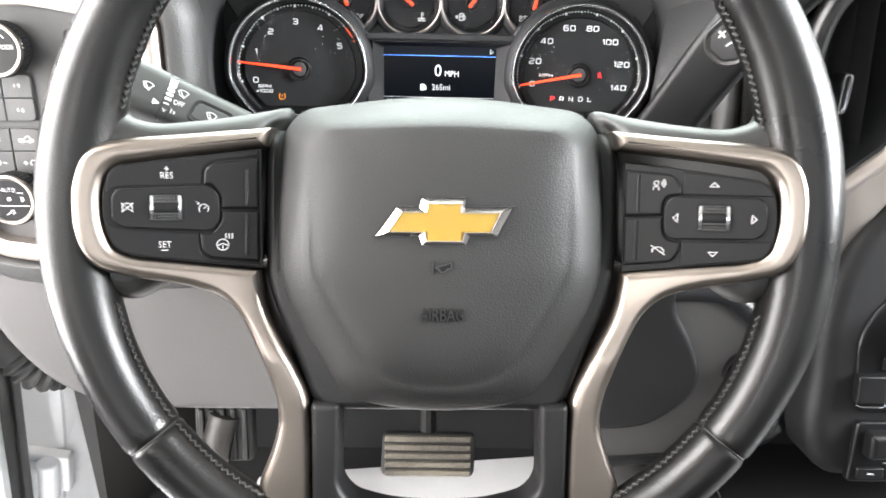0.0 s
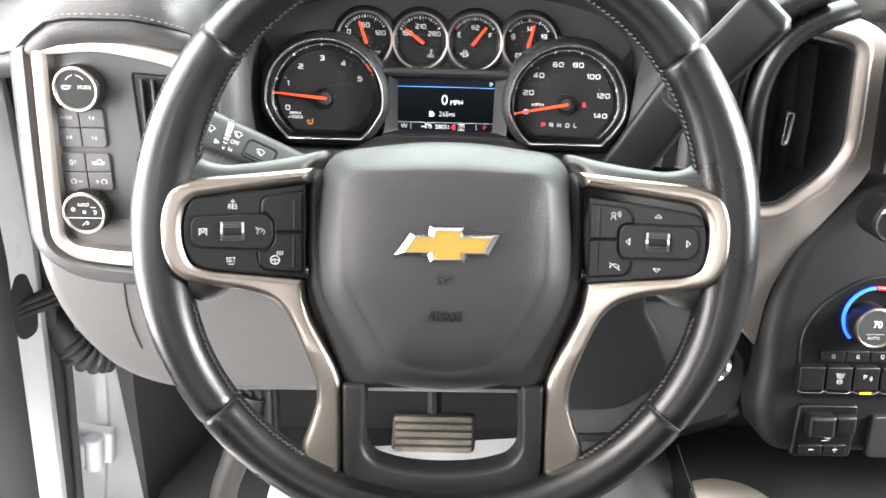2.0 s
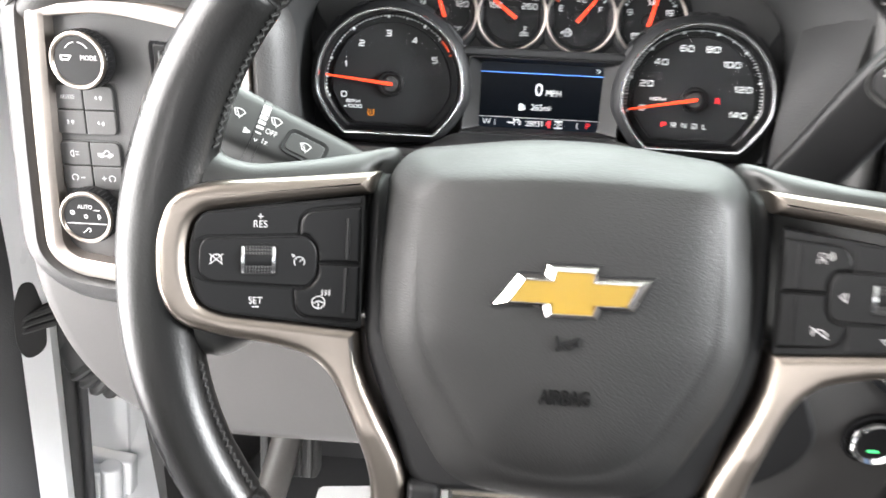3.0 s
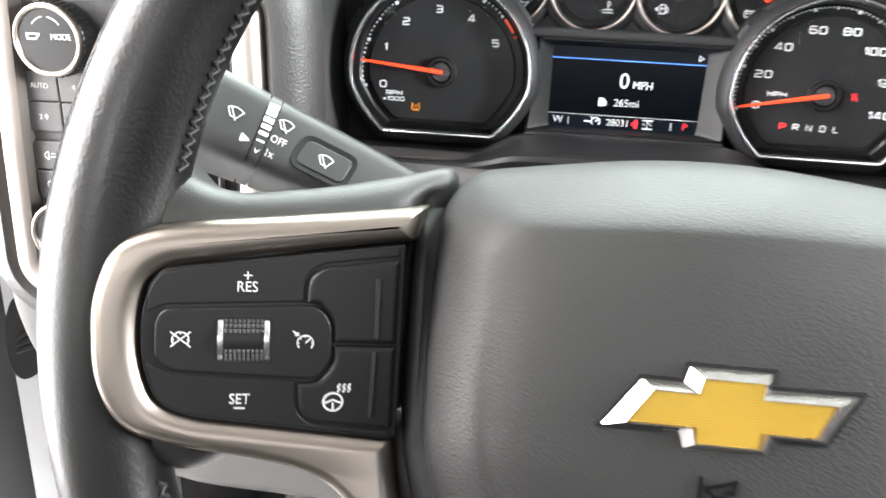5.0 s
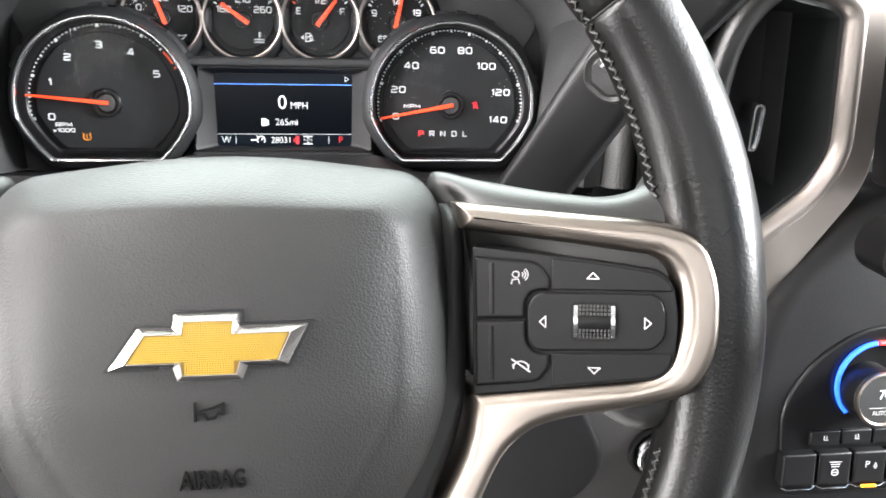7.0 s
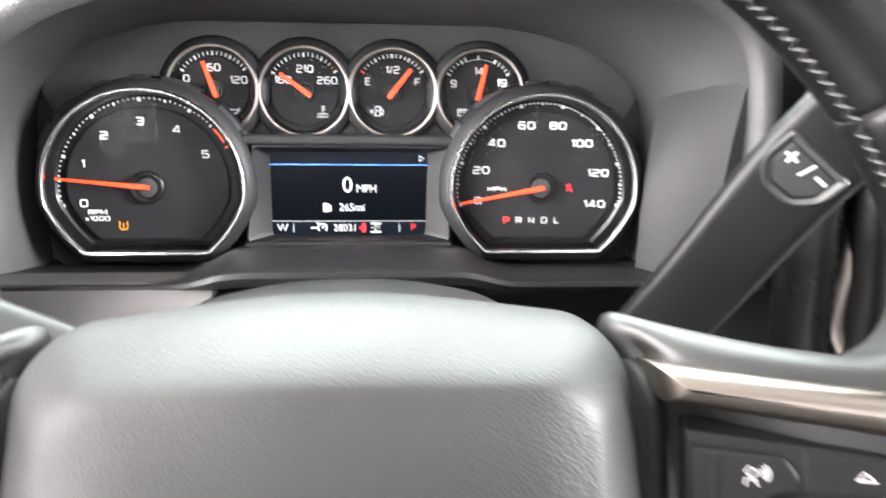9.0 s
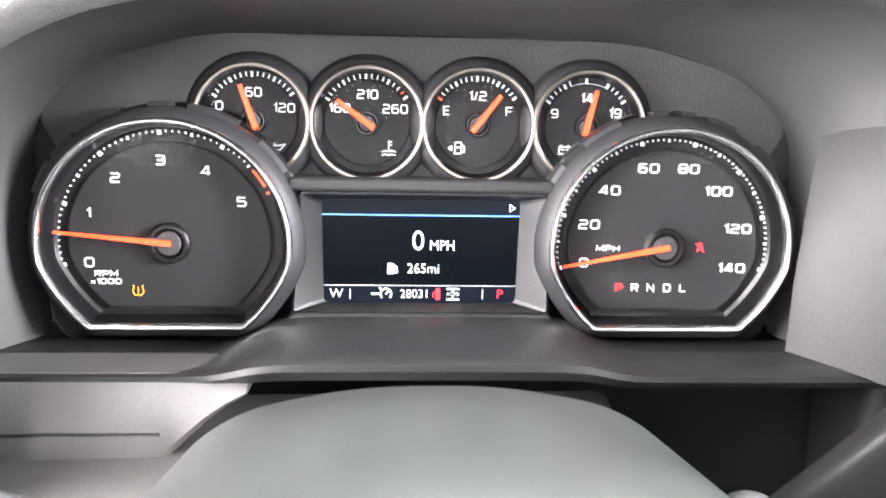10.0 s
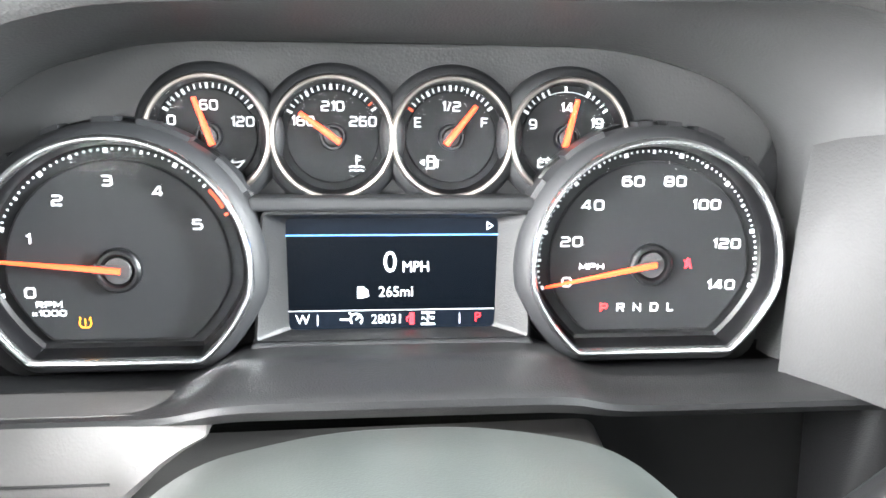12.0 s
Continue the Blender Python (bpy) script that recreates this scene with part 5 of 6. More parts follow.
def knee_panel():
    k = thing("lower_dash_panel", pose(0, 0, 0), "grey moulded lower dash panel under the column", "dash panel", kind="structure")
    m = pose(0, 0.19, 0, 90, 0, 0)
    o = rpoly([(-0.362, 0.60), (-0.368, 0.53), (-0.352, 0.47), (-0.318, 0.422), (-0.27, 0.398), (-0.20, 0.396), (0.090, 0.396), (0.090, 0.60)], [0.01, 0.05, 0.05, 0.05, 0.05, 0.03, 0.01, 0.01], 6)
    rings = [at_height(o, -0.09)]
    for s in range(7):
        a = s / 6 * math.pi / 2
        rings.append(at_height(inset(o, 0.020 * (1 - math.cos(a))), -0.032 + 0.032 * math.sin(a)))
    part("panel", loft(rings), KNEE, k, where=m, smooth=50)
    part("panel_seam", tube(spline([(-0.283, 0.545, 0.0002), (-0.287, 0.513, 0.0002), (-0.286, 0.480, 0.0002), (-0.281, 0.455, 0.0002)], 6), 0.0009, 6), RUBBER, k, where=m)
    # Dark sheet painted in for the column's shade on the lower panel.
    side = rpoly([(0.0905, 0.545), (0.186, 0.545), (0.184, 0.512), (0.199, 0.489), (0.216, 0.449), (0.207, 0.424), (0.176, 0.397), (0.0905, 0.392)], [0.002, 0.006, 0.012, 0.02, 0.014, 0.02, 0.02, 0.002], 5)
    part("column_shade_panel", solid(side, -0.05, 0.0095, 0.005), STACK, k, "dark sheet painting the column's shade on the lower panel", where=m, smooth=50)
    part("upper_filler", block(-0.36, -0.09, 0.50, 0.575, -0.16, -0.05, 0.006), DARK, k, where=m)


def dash_pad():
    d = thing("dash_top", pose(0, 0, 0), "charcoal stitched soft dash top", "dashboard", kind="structure")
    prof = [(0.30, 0.728), (0.215, 0.732), (0.199, 0.737), (0.189, 0.745), (0.1845, 0.752), (0.1845, 0.757), (0.1865, 0.7585), (0.1795, 0.7605), (0.1775, 0.771), (0.185, 0.785), (0.208, 0.792), (0.40, 0.797), (0.80, 0.802), (0.80, 0.72)]
    def shift(x, dy, dz):
        return [(x, y + dy, z + dz) for y, z in prof]
    left = ((-0.62, 0.10, -0.08), (-0.40, 0.060, -0.045), (-0.345, 0.026, -0.030), (-0.322, 0.010, -0.013), (-0.305, 0.003, -0.002), (-0.285, 0, 0.002), (-0.240, 0, 0.002), (-0.216, 0.003, -0.003), (-0.203, 0.014, -0.010), (-0.196, 0.040, -0.022), (-0.193, 0.080, -0.035))
    part("pad_left", loft([[Vector((px, min(py, 0.80 if px < -0.235 else 0.36), pz)) for px, py, pz in shift(*q)] for q in left]), DASH, d, smooth=50)
    slope = [(0.30, 0.735), (0.226, 0.750), (0.212, 0.762), (0.214, 0.772), (0.235, 0.786), (0.30, 0.806), (0.42, 0.818), (0.80, 0.822), (0.80, 0.735)]
    part("pad_right", loft([[Vector((x, y + dy, z + dz)) for y, z in slope] for x, dy, dz in ((0.262, 0.05, -0.004), (0.285, 0.02, 0.004), (0.34, 0.0, 0.010), (0.70, 0.0, 0.010), (1.34, 0.05, 0.0))]), DASH, d, smooth=50)
    part("top_behind_hood", block(-0.23, 0.24, 0.345, 0.80, 0.74, 0.795, 0.01), DASH, d)
    st = bmesh.new()
    line = spline([(x, 0.1790 + dy - 0.0004, 0.7632 + dz) for x, dy, dz in left[2:9]], 24)
    run, last = 0.0, None
    for a, b in zip(line, line[1:]):
        run += (b - a).length
        if run > 0.0044:
            run, u = 0.0, (b - a).normalized()
            tube([a, a + u * 0.0024], 0.00036, 5, bm=st)
    part("pad_stitching", st, PALE_THREAD, d, "pale topstitching", kind="stuff")
    # leather edge that runs down beside the air vent, and the stitched fold behind it
    edge = [RIGHT_PANEL @ Vector(p) for p in mm([(14, 96, 2), (-4, 90, 5), (-26, 78, 5), (-42, 58, 5), (-49, 28, 4), (-48, -6, 3), (-45, -40, 2), (-45, -90, -2), (-40, -150, -6)])]
    path = spline(edge, 6)
    part("vent_leather_edge", tube(path, 0.0098, 14, squash=(0.9, 1.5), up=(0, 1, 0)), LEATHER, d, "black leather edge beside the vent", smooth=60)
    fold = spline([RIGHT_PANEL @ Vector(p) for p in mm([(-8, 110, -8), (-38, 96, -8), (-58, 74, -8), (-69, 46, -10), (-71, 14, -12), (-68, -30, -14), (-64, -90, -16)])], 6)
    part("stitched_fold", tube(fold, 0.0125, 14, squash=(0.9, 1.8), up=(0, 1, 0)), LEATHER, d, "stitched leather fold", smooth=60)
    fs = bmesh.new()
    line = spline([p + Vector((0.0045, -0.0205, 0.001)) for p in fold[::3]], 8)
    for a, b in zip(line[::2], line[1::2]):
        tube([a, a + (b - a) * 0.8], 0.0006, 5, bm=fs)
    part("fold_stitching", fs, THREAD, d, kind="stuff")
    part("side_filler", block(0.205, 0.40, 0.26, 0.40, 0.30, 0.80, 0.01), DARK, d)


def knob(parent, x, y, r, h, top_lines, words, ring_mat=NICKEL):
    k = part("rotary_knob", solid(circle(x, y, r, 56), -0.002, h * 0.8, 0.002), BUTTON, parent, "black rotary knob with satin ring", smooth=40)
    grip = bmesh.new()
    for i in range(40):
        a = 2 * math.pi * i / 40
        c, s = math.cos(a), math.sin(a)
        tube([(x + c * r, y + s * r, 0.001), (x + c * r, y + s * r, h * 0.75)], 0.0006, 5, bm=grip)
    part("knob_grip", grip, BUTTON, k, kind="stuff")
    part("knob_ring", hoop(circle(x, y, r * 0.97, 56), [(0, h * 0.7), (0, h * 0.95), (0.0010, h), (0.0022, h * 0.98), (0.0028, h * 0.9), (0.0028, h * 0.7)]), ring_mat, k, "satin metal knob ring")
    part("knob_face", solid(circle(x, y, r * 0.86, 48), h * 0.7, h * 0.90, 0.0006), BUTTON, k, smooth=30)
    for lines, w in top_lines:
        symbol("printed_symbol", lines, w, x, y, h * 0.905, ICON, k)
    for body, size, px, py in words:
        lettering(body, size, x + px, y + py, h * 0.905, ICON, k, squeeze=0.9)
    return k


def light_switch_panel():
    p = thing("light_switch_panel", LEFT_PANEL, "dark switch panel with two knobs in satin nickel trim", "switch panel")
    outer = mm([(-31, 37), (20, 42), (70, 33), (108, 22), (108, -156), (20, -155), (-24, -149), (-40, -134), (-37, -60)])
    o = rpoly(outer, [0.014, 0.03, 0.03, 0.01, 0.01, 0.03, 0.02, 0.018, 0.05], 6)
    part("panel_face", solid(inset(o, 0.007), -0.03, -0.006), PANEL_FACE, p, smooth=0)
    part("panel_trim", hoop(o, [(-0.003, -0.012), (-0.002, -0.001), (0.0005, 0.003), (0.004, 0.0048), (0.009, 0.0050), (0.0125, 0.0030), (0.0140, -0.0065), (0.0140, -0.012)]), TRIM, p, "satin nickel panel trim", smooth=50)
    part("panel_housing", hoop(inset(o, -0.003), [(0.0, -0.030), (0.0, -0.002), (-0.004, 0.002), (-0.012, 0.001), (-0.022, -0.012), (-0.022, -0.030)]), DASH, p, smooth=50)
    knob(p, 0.0038, -0.0006, 0.0185, 0.012, [([arc(0, 0.003, 0.0085, 35, 80, 5), arc(0, 0.003, 0.0085, 100, 145, 5)], 0.0005), ([[(-0.0105, 0.0005), (-0.0105, 0.003), (-0.004, 0.003), (-0.006, 0.0005), (-0.0105, 0.0005)]], 0.0008)], [("MODE", 0.0042, 0.0072, 0.0018)])
    def quad(cx, cy, marks):
        h = part("button_bezel", hoop(rpoly(mm([(cx - 21.2, cy - 17), (cx + 21.2, cy - 17), (cx + 21.2, cy + 17), (cx - 21.2, cy + 17)]), 0.006, 4), [(-0.0006, -0.007), (-0.0006, -0.0055), (0.0006, -0.0055), (0.0006, -0.007)]), RUBBER, p)
        for i, (sx, sy) in enumerate(((-1, 1), (1, 1), (-1, -1), (1, -1))):
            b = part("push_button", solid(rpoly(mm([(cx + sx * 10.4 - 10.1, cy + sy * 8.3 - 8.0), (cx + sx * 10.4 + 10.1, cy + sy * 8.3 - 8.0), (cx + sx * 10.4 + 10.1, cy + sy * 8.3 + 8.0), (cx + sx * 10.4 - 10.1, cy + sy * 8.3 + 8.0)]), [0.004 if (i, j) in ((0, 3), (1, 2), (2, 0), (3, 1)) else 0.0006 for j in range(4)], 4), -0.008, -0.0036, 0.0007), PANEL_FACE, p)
            mx, my = (cx + sx * 10.4) / 1000, (cy + sy * 8.3) / 1000
            if isinstance(marks[i], str):
                lettering(marks[i], 0.0040, mx - (0.0016 if len(marks[i]) == 1 else 0), my, -0.0035, ICON, b, squeeze=0.9)
                if len(marks[i]) == 1:
                    symbol("printed_symbol", [[(-0.0009, 0.0002), (0, 0.0014), (0.0009, 0.0002), (-0.0009, 0.0002)], [(0, 0.0), (0, -0.0013)]], 0.0005, mx + 0.0016, my, -0.0035, ICON, b, 180 if i == 3 else 0)
            else:
                symbol("printed_symbol", marks[i], 0.0005, mx, my, -0.0035, ICON, b)
    quad(-3.6, -34.6, ("AUTO", "4", "2", "4"))
    fog = [arc(-0.001, 0, 0.0022, 90, 270, 6) + [(-0.001, -0.0022), (-0.001, 0.0022)], [(0.0004, 0.0012), (0.0026, 0.0012)], [(0.0004, -0.0006), (0.0026, -0.0006)]]
    truck = [[(-0.005, -0.001), (-0.005, 0.0006), (-0.001, 0.0006), (0.0002, 0.0026), (0.0024, 0.0026), (0.0034, 0.0008), (0.005, 0.0004), (0.005, -0.001), (-0.005, -0.001)], arc(-0.0026, -0.001, 0.0010, 0, 360, 8), arc(0.0028, -0.001, 0.0010, 0, 360, 8)]
    dim = [arc(-0.002, 0, 0.0022, -60, 240, 8), [(0.002, 0), (0.0048, 0)]]
    dim2 = [arc(0.003, 0, 0.0022, -60, 240, 8), [(-0.004, 0), (-0.0012, 0)], [(-0.0026, -0.0014), (-0.0026, 0.0014)]]
    quad(-3.2, -72.4, (fog, truck, dim, dim2))
    knob(p, -0.0040, -0.1045, 0.0185, 0.012, [([arc(-0.009, 0.0035, 0.0014, 120, 420, 8), [(-0.009, 0.005), (-0.009, 0.0035)], arc(0, 0.001, 0.0012, 0, 360, 8), [(0.006, 0.0055), (0.010, 0.0055)], arc(0.0085, 0.001, 0.0016, -90, 90, 6), [(0.0085, 0.0026), (0.0085, -0.0006)]], 0.0005), ([[(-0.0135, -0.004), (0.0135, -0.004)]], 0.0005), ([arc(0.001, -0.0085, 0.0013, -90, 180, 8), [(-0.003, -0.0105), (0.0, -0.0085)]], 0.0006)], [("AUTO", 0.0040, 0.0, 0.0075)])
    v = part("vent_recess", hoop(rpoly(mm([(43, 12), (92, 8), (92, -128), (47, -128)]), 0.004, 4), [(0.0, -0.0058), (0.0, -0.0050), (0.002, -0.0055), (0.006, -0.028), (0.0, -0.028)]), BLACK, p)
    # Dark plate laid on the panel paints the vent's inner shade.
    part("vent_opening_shade", solid(rpoly(mm([(46, 9), (90, 5), (90, -125), (49, -125)]), 0.003, 3), -0.0059, -0.0053), RECESS_SHADE, p)
    for x in (52, 61, 72, 83):
        part("vent_vane", block((x - 0.6) / 1000, (x + 0.6) / 1000, -0.122, 0.006, -0.0052, 0.0005, 0.0004), DASH, p)


def side_vent():
    v = thing("side_air_vent", RIGHT_PANEL, "black air vent framed in satin nickel with chrome tab", "air vent")
    inner = rpoly(mm([(-14, 79), (20, 71.5), (28, 66), (33, -14), (21, -36), (-17, -67), (-40, -66), (-52, -50), (-34, 70)]), [0.006, 0.006, 0.006, 0.012, 0.012, 0.014, 0.01, 0.01, 0.012], 5)
    part("vent_frame", hoop(inner, [(0.002, -0.012), (0.0012, -0.001), (-0.0015, 0.0030), (-0.0055, 0.0055), (-0.0095, 0.0048), (-0.0118, 0.001), (-0.0120, -0.012)]), TRIM, v, "satin nickel vent frame", smooth=50)
    panel = rpoly(mm([(-10, 97), (32, 88), (52, 76), (60, 44), (62, -6), (58, -36), (5, -112), (-9, -146), (-13, -200), (-28, -184), (-26, -140), (-34, -80), (-14, -76), (28, -48), (41, -20), (38, 62), (25, 77), (-14, 87)]),
                  [0.002, 0.01, 0.015, 0.03, 0.015, 0.015, 0.03, 0.03, 0.004, 0.004, 0.03, 0.005, 0.015, 0.015, 0.015, 0.012, 0.01, 0.002], 5)
    part("trim_panel", solid(panel, -0.02, -0.0005, 0.0015), TRIM, v, "satin bronze trim panel round the vent", smooth=35)
    part("vent_back", solid(inset(inner, -0.004), -0.052, -0.050), VENT, v, smooth=0)
    part("vent_wall", hoop(inner, [(-0.001, -0.050), (-0.001, -0.001), (0.004, -0.001), (0.009, -0.050)]), VENT, v, smooth=40)
    for x, t, b in ((-23, 44, -52), (-7.6, 62, -50), (7.8, 66, -42)):
        part("vent_vane", loft([[Vector((x / 1000 + dx + (zz + 0.02) * 0.15 + yy * (-0.04), yy, zz)) for dx, zz in ((-0.0007, -0.050), (0.0007, -0.050), (0.0009, -0.022), (0.0, -0.019), (-0.0009, -0.022))] for yy in (b / 1000, t / 1000)]), HOOD, v)
    tab = rpoly(mm([(-3.6, -13.5), (1.4, -14), (3.0, -9), (4.4, 11), (2.8, 14), (-1.4, 14), (-2.8, 10)]), 0.002, 4)
    part("vent_tab", hoop(tab, [(-0.0008, -0.012), (-0.0008, 0.001), (0.0002, 0.0028), (0.0014, 0.0028), (0.0022, 0.001), (0.0022, -0.012)]), BEZEL, v, "bright chrome vent tab", where=pose(-0.0180, 0.0015, -0.001))
    part("tab_core", solid(inset(tab, 0.0019), -0.012, -0.0004, 0.0006), BLACK, v, where=pose(-0.0180, 0.0015, -0.001))


def ignition_panel():
    g = thing("ignition_panel", pose(0, 0.178, 0, 90, 0, 0), "grey rounded panel with round start button", "ignition panel")
    o = rpoly([(0.100, 0.535), (0.225, 0.535), (0.275, 0.494), (0.299, 0.463), (0.305, 0.428), (0.295, 0.381), (0.244, 0.359), (0.156, 0.350), (0.100, 0.350)], [0.002, 0.03, 0.022, 0.022, 0.022, 0.022, 0.022, 0.03, 0.002], 5)
    rings = [at_height(o, -0.10)]
    for s in range(6):
        a = s / 5 * math.pi / 2
        rings.append(at_height(inset(o, 0.016 * (1 - math.cos(a))), -0.020 + 0.014 * math.sin(a)))
    part("panel", loft(rings), IGNITION, g, smooth=50)
    part("panel_rim", hoop(o, [(-0.002, -0.06), (-0.002, -0.012), (0.006, -0.0045), (0.015, -0.0035), (0.017, -0.009), (0.006, -0.06)]), BLACK, g, "black rounded panel rim", smooth=50)
    m = pose(0.2530, 0.4535, 0.001, 0, 0, 0)
    part("button_recess", hoop(circle(0, 0, 0.0220, 40), [(0, -0.010), (0, -0.0035), (0.002, -0.0028), (0.0035, -0.005), (0.0035, -0.010)]), BLACK, g, where=m)
    part("button_bezel", hoop(circle(0, 0, 0.0178, 40), [(0, -0.008), (0, 0.002), (0.0012, 0.003), (0.0040, 0.001), (0.0042, -0.008)]), CHROME, g, "chrome ring round the start button", where=m)
    part("start_button", solid(circle(0, 0, 0.0138, 40), -0.008, 0.001, 0.001), BLACK, g, where=m)
    part("start_light", block(-0.005, 0.003, -0.0075, -0.0055, 0.001, 0.0013), GREEN_LIGHT, g, where=m, smooth=0)


def centre_stack():
    m = face_frame(0.36, 0.150, 0.500, 14)
    c = thing("centre_stack", m, "black centre stack panel with climate controls", "centre stack")
    o = rpoly(mm([(22, 146), (-10, 128), (-50, 88), (-64, 56), (-72, 8), (-70, -30), (-74, -72), (-58, -112), (350, -112), (350, 146)]), 0.02, 5)
    rings = [at_height(o, -0.10)]
    for s in range(6):
        a = s / 5 * math.pi / 2
        rings.append(at_height(inset(o, 0.016 * (1 - math.cos(a))), -0.022 + 0.016 * math.sin(a)))
    part("stack_body", loft(rings), STACK, c, smooth=50)
    part("control_panel", solid(rpoly(mm([(-26, 38), (6, 60), (320, 66), (320, -54), (-40, -54), (-44, 10)]), [0.02, 0.03, 0.01, 0.01, 0.01, 0.03], 5), -0.012, -0.004, 0.002), BLACK, c)
    kx, ky = 0.0170, 0.0230
    part("glow_ring", tube([(kx + 0.0265 * math.cos(radians(a)), ky + 0.0265 * math.sin(radians(a)), -0.002) for a in range(95, 226, 5)], 0.0016, 8), BLUE_LIGHT, c, "glowing blue temperature ring")
    part("glow_ring", tube([(kx + 0.0265 * math.cos(radians(a)), ky + 0.0265 * math.sin(radians(a)), -0.002) for a in range(92, 20, -5)], 0.0016, 8), RED_LIGHT, c, "glowing red temperature ring")
    kx, ky = 0.0100, 0.0190
    k = part("temperature_knob", solid(circle(kx, ky, 0.0180, 56), -0.004, 0.015, 0.002), BUTTON, c, "black temperature knob with lit readout", smooth=40)
    part("knob_ring", hoop(circle(kx, ky, 0.0176, 56), [(0, 0.014), (0, 0.0162), (0.0012, 0.0168), (0.0020, 0.0160), (0.0022, 0.014)]), NICKEL, k, "thin satin knob ring")
    part("knob_display", solid(circle(kx, ky, 0.0155, 48), 0.012, 0.0154), RUBBER, k, smooth=0)
    lettering("70", 0.0086, kx + 0.001, ky + 0.003, 0.0157, SCREEN_TEXT, k, "display_text", 0.9)
    lettering("AUTO", 0.0040, kx - 0.001, ky - 0.0090, 0.0157, ICON, k, "lettering", 0.9)
    symbol("printed_symbol", [[(-0.008, 0), (0.008, 0)]], 0.0003, kx, ky - 0.0055, 0.0156, ICON, k)
    for i in range(6):
        b = part("seat_heat_button", solid(rpoly(mm([(-24 + i * 21.5, -18.5), (-4 + i * 21.5, -18.5), (-4 + i * 21.5, -8.5), (-24 + i * 21.5, -8.5)]), 0.001, 3), -0.006, -0.0010, 0.0008), BUTTON, c)
        symbol("printed_symbol", [[(-0.001, 0.002), (-0.001, -0.001), (0.0016, -0.001)], [(0.0005, 0.002), (0.001, 0.001), (0.0005, 0.0)]], 0.0005, (-14 + i * 21.5) / 1000, -0.0135, -0.0009, ICON, b)
    for i in range(5):
        b = part("toggle_switch", solid(rpoly(mm([(-43 + i * 24, -44), (-21 + i * 24, -44), (-21 + i * 24, -22), (-43 + i * 24, -22)]), 0.0012, 3), -0.006, 0.003, 0.0015), BUTTON, c)
        part("chrome_lip", tube(mm([(-43.5 + i * 24, -44.6, 2), (-40 + i * 24, -46, 3), (-24 + i * 24, -46, 3), (-20.5 + i * 24, -44.6, 2)]), 0.0006, 8), CHROME, b, "chrome switch lip")
        if i == 2:
            lettering("P", 0.0066, (-34 + i * 24) / 1000, -0.031, 0.0031, ICON, b)
            symbol("printed_symbol", [arc(0.004, 0, 0.0010, -60, 60, 4), arc(0.004, 0, 0.0024, -60, 60, 4)], 0.0006, (-34 + i * 24) / 1000, -0.032, 0.0031, ICON, b)
            part("indicator_light", block((-37 + i * 24) / 1000, (-27 + i * 24) / 1000, -0.0465, -0.0448, 0.003, 0.0042), AMBER, b, "amber indicator light", smooth=0)
        if i == 1:
            symbol("printed_symbol", [[(-0.004, 0.005), (0.004, 0.005)], [(-0.003, 0.0034), (0.003, 0.0034)], [(-0.0026, 0.0018), (0.0026, 0.0018)], arc(0, -0.0022, 0.0022, 0, 360, 10), [(-0.002, -0.0022), (0.002, -0.0022)]], 0.0006, (-32 + i * 24) / 1000, -0.033, 0.0031, ICON, b)
    t = thing("trailer_brake_control", m @ Matrix.Translation((0.009, 0.006, 0)), "black trailer brake control with slider and buttons", "control panel")
    part("control_bezel", solid(rpoly(mm([(-47, -66), (6, -66), (4, -116), (-50, -116)]), 0.004, 4), -0.008, -0.001, 0.002), BLACK, t)
    part("slider", solid(rpoly(mm([(-41, -72), (-18, -72), (-18, -92), (-41, -92)]), 0.002, 4), -0.004, 0.012, 0.004), BUTTON, t)
    part("slider", solid(rpoly(mm([(-16, -74), (3, -74), (3, -91), (-16, -91)]), 0.002, 4), -0.004, 0.006, 0.003), BUTTON, t)
    for sx, s in ((-1, [[(-0.002, 0), (0.002, 0)]]), (1, [[(-0.002, 0), (0.002, 0)], [(0, -0.002), (0, 0.002)]])):
        b = part("gain_button", solid(rpoly(mm([(-23 + sx * 11 - 10.5, -112), (-23 + sx * 11 + 10.5, -112), (-23 + sx * 11 + 10.5, -103), (-23 + sx * 11 - 10.5, -103)]), 0.0015, 3), -0.004, 0.002, 0.001), BUTTON, t)
        symbol("printed_symbol", s, 0.0006, (-23 + sx * 11) / 1000, -0.1075, 0.0021, ICON, b)
    symbol("printed_symbol", [[(-0.003, 0.001), (-0.003, 0.004), (0.003, 0.004), (0.003, -0.001), (0.001, -0.001)], arc(0, 0, 0.0014, 0, 360, 8), [(-0.004, -0.003), (0.002, -0.003)]], 0.0006, -0.020, -0.0965, 0.0, ICON, t)
    part("blank_cover", solid(rpoly(mm([(28, -70), (80, -70), (80, -110), (28, -110)]), 0.004, 4), -0.008, 0.0, 0.0015), DARK, c)
    r = thing("radio", face_frame(0.3635, 0.150, 0.66, 8), "black touch screen radio with volume knob", "radio")
    part("radio_bezel", solid(rpoly(mm([(-26, 100), (220, 100), (220, -4), (-20, -4)]), 0.006, 4), -0.02, 0.0, 0.002), BLACK, r)
    part("radio_screen", solid(rpoly(mm([(-22, 94), (214, 94), (214, 22), (-16, 22)]), 0.003, 4), 0.0, 0.0006), SCREEN, r, "dark radio touch screen", smooth=0)
    part("menu_bar", block(-0.020, 0.214, -0.001, 0.020, 0.0, 0.0006), RUBBER, r, smooth=0)
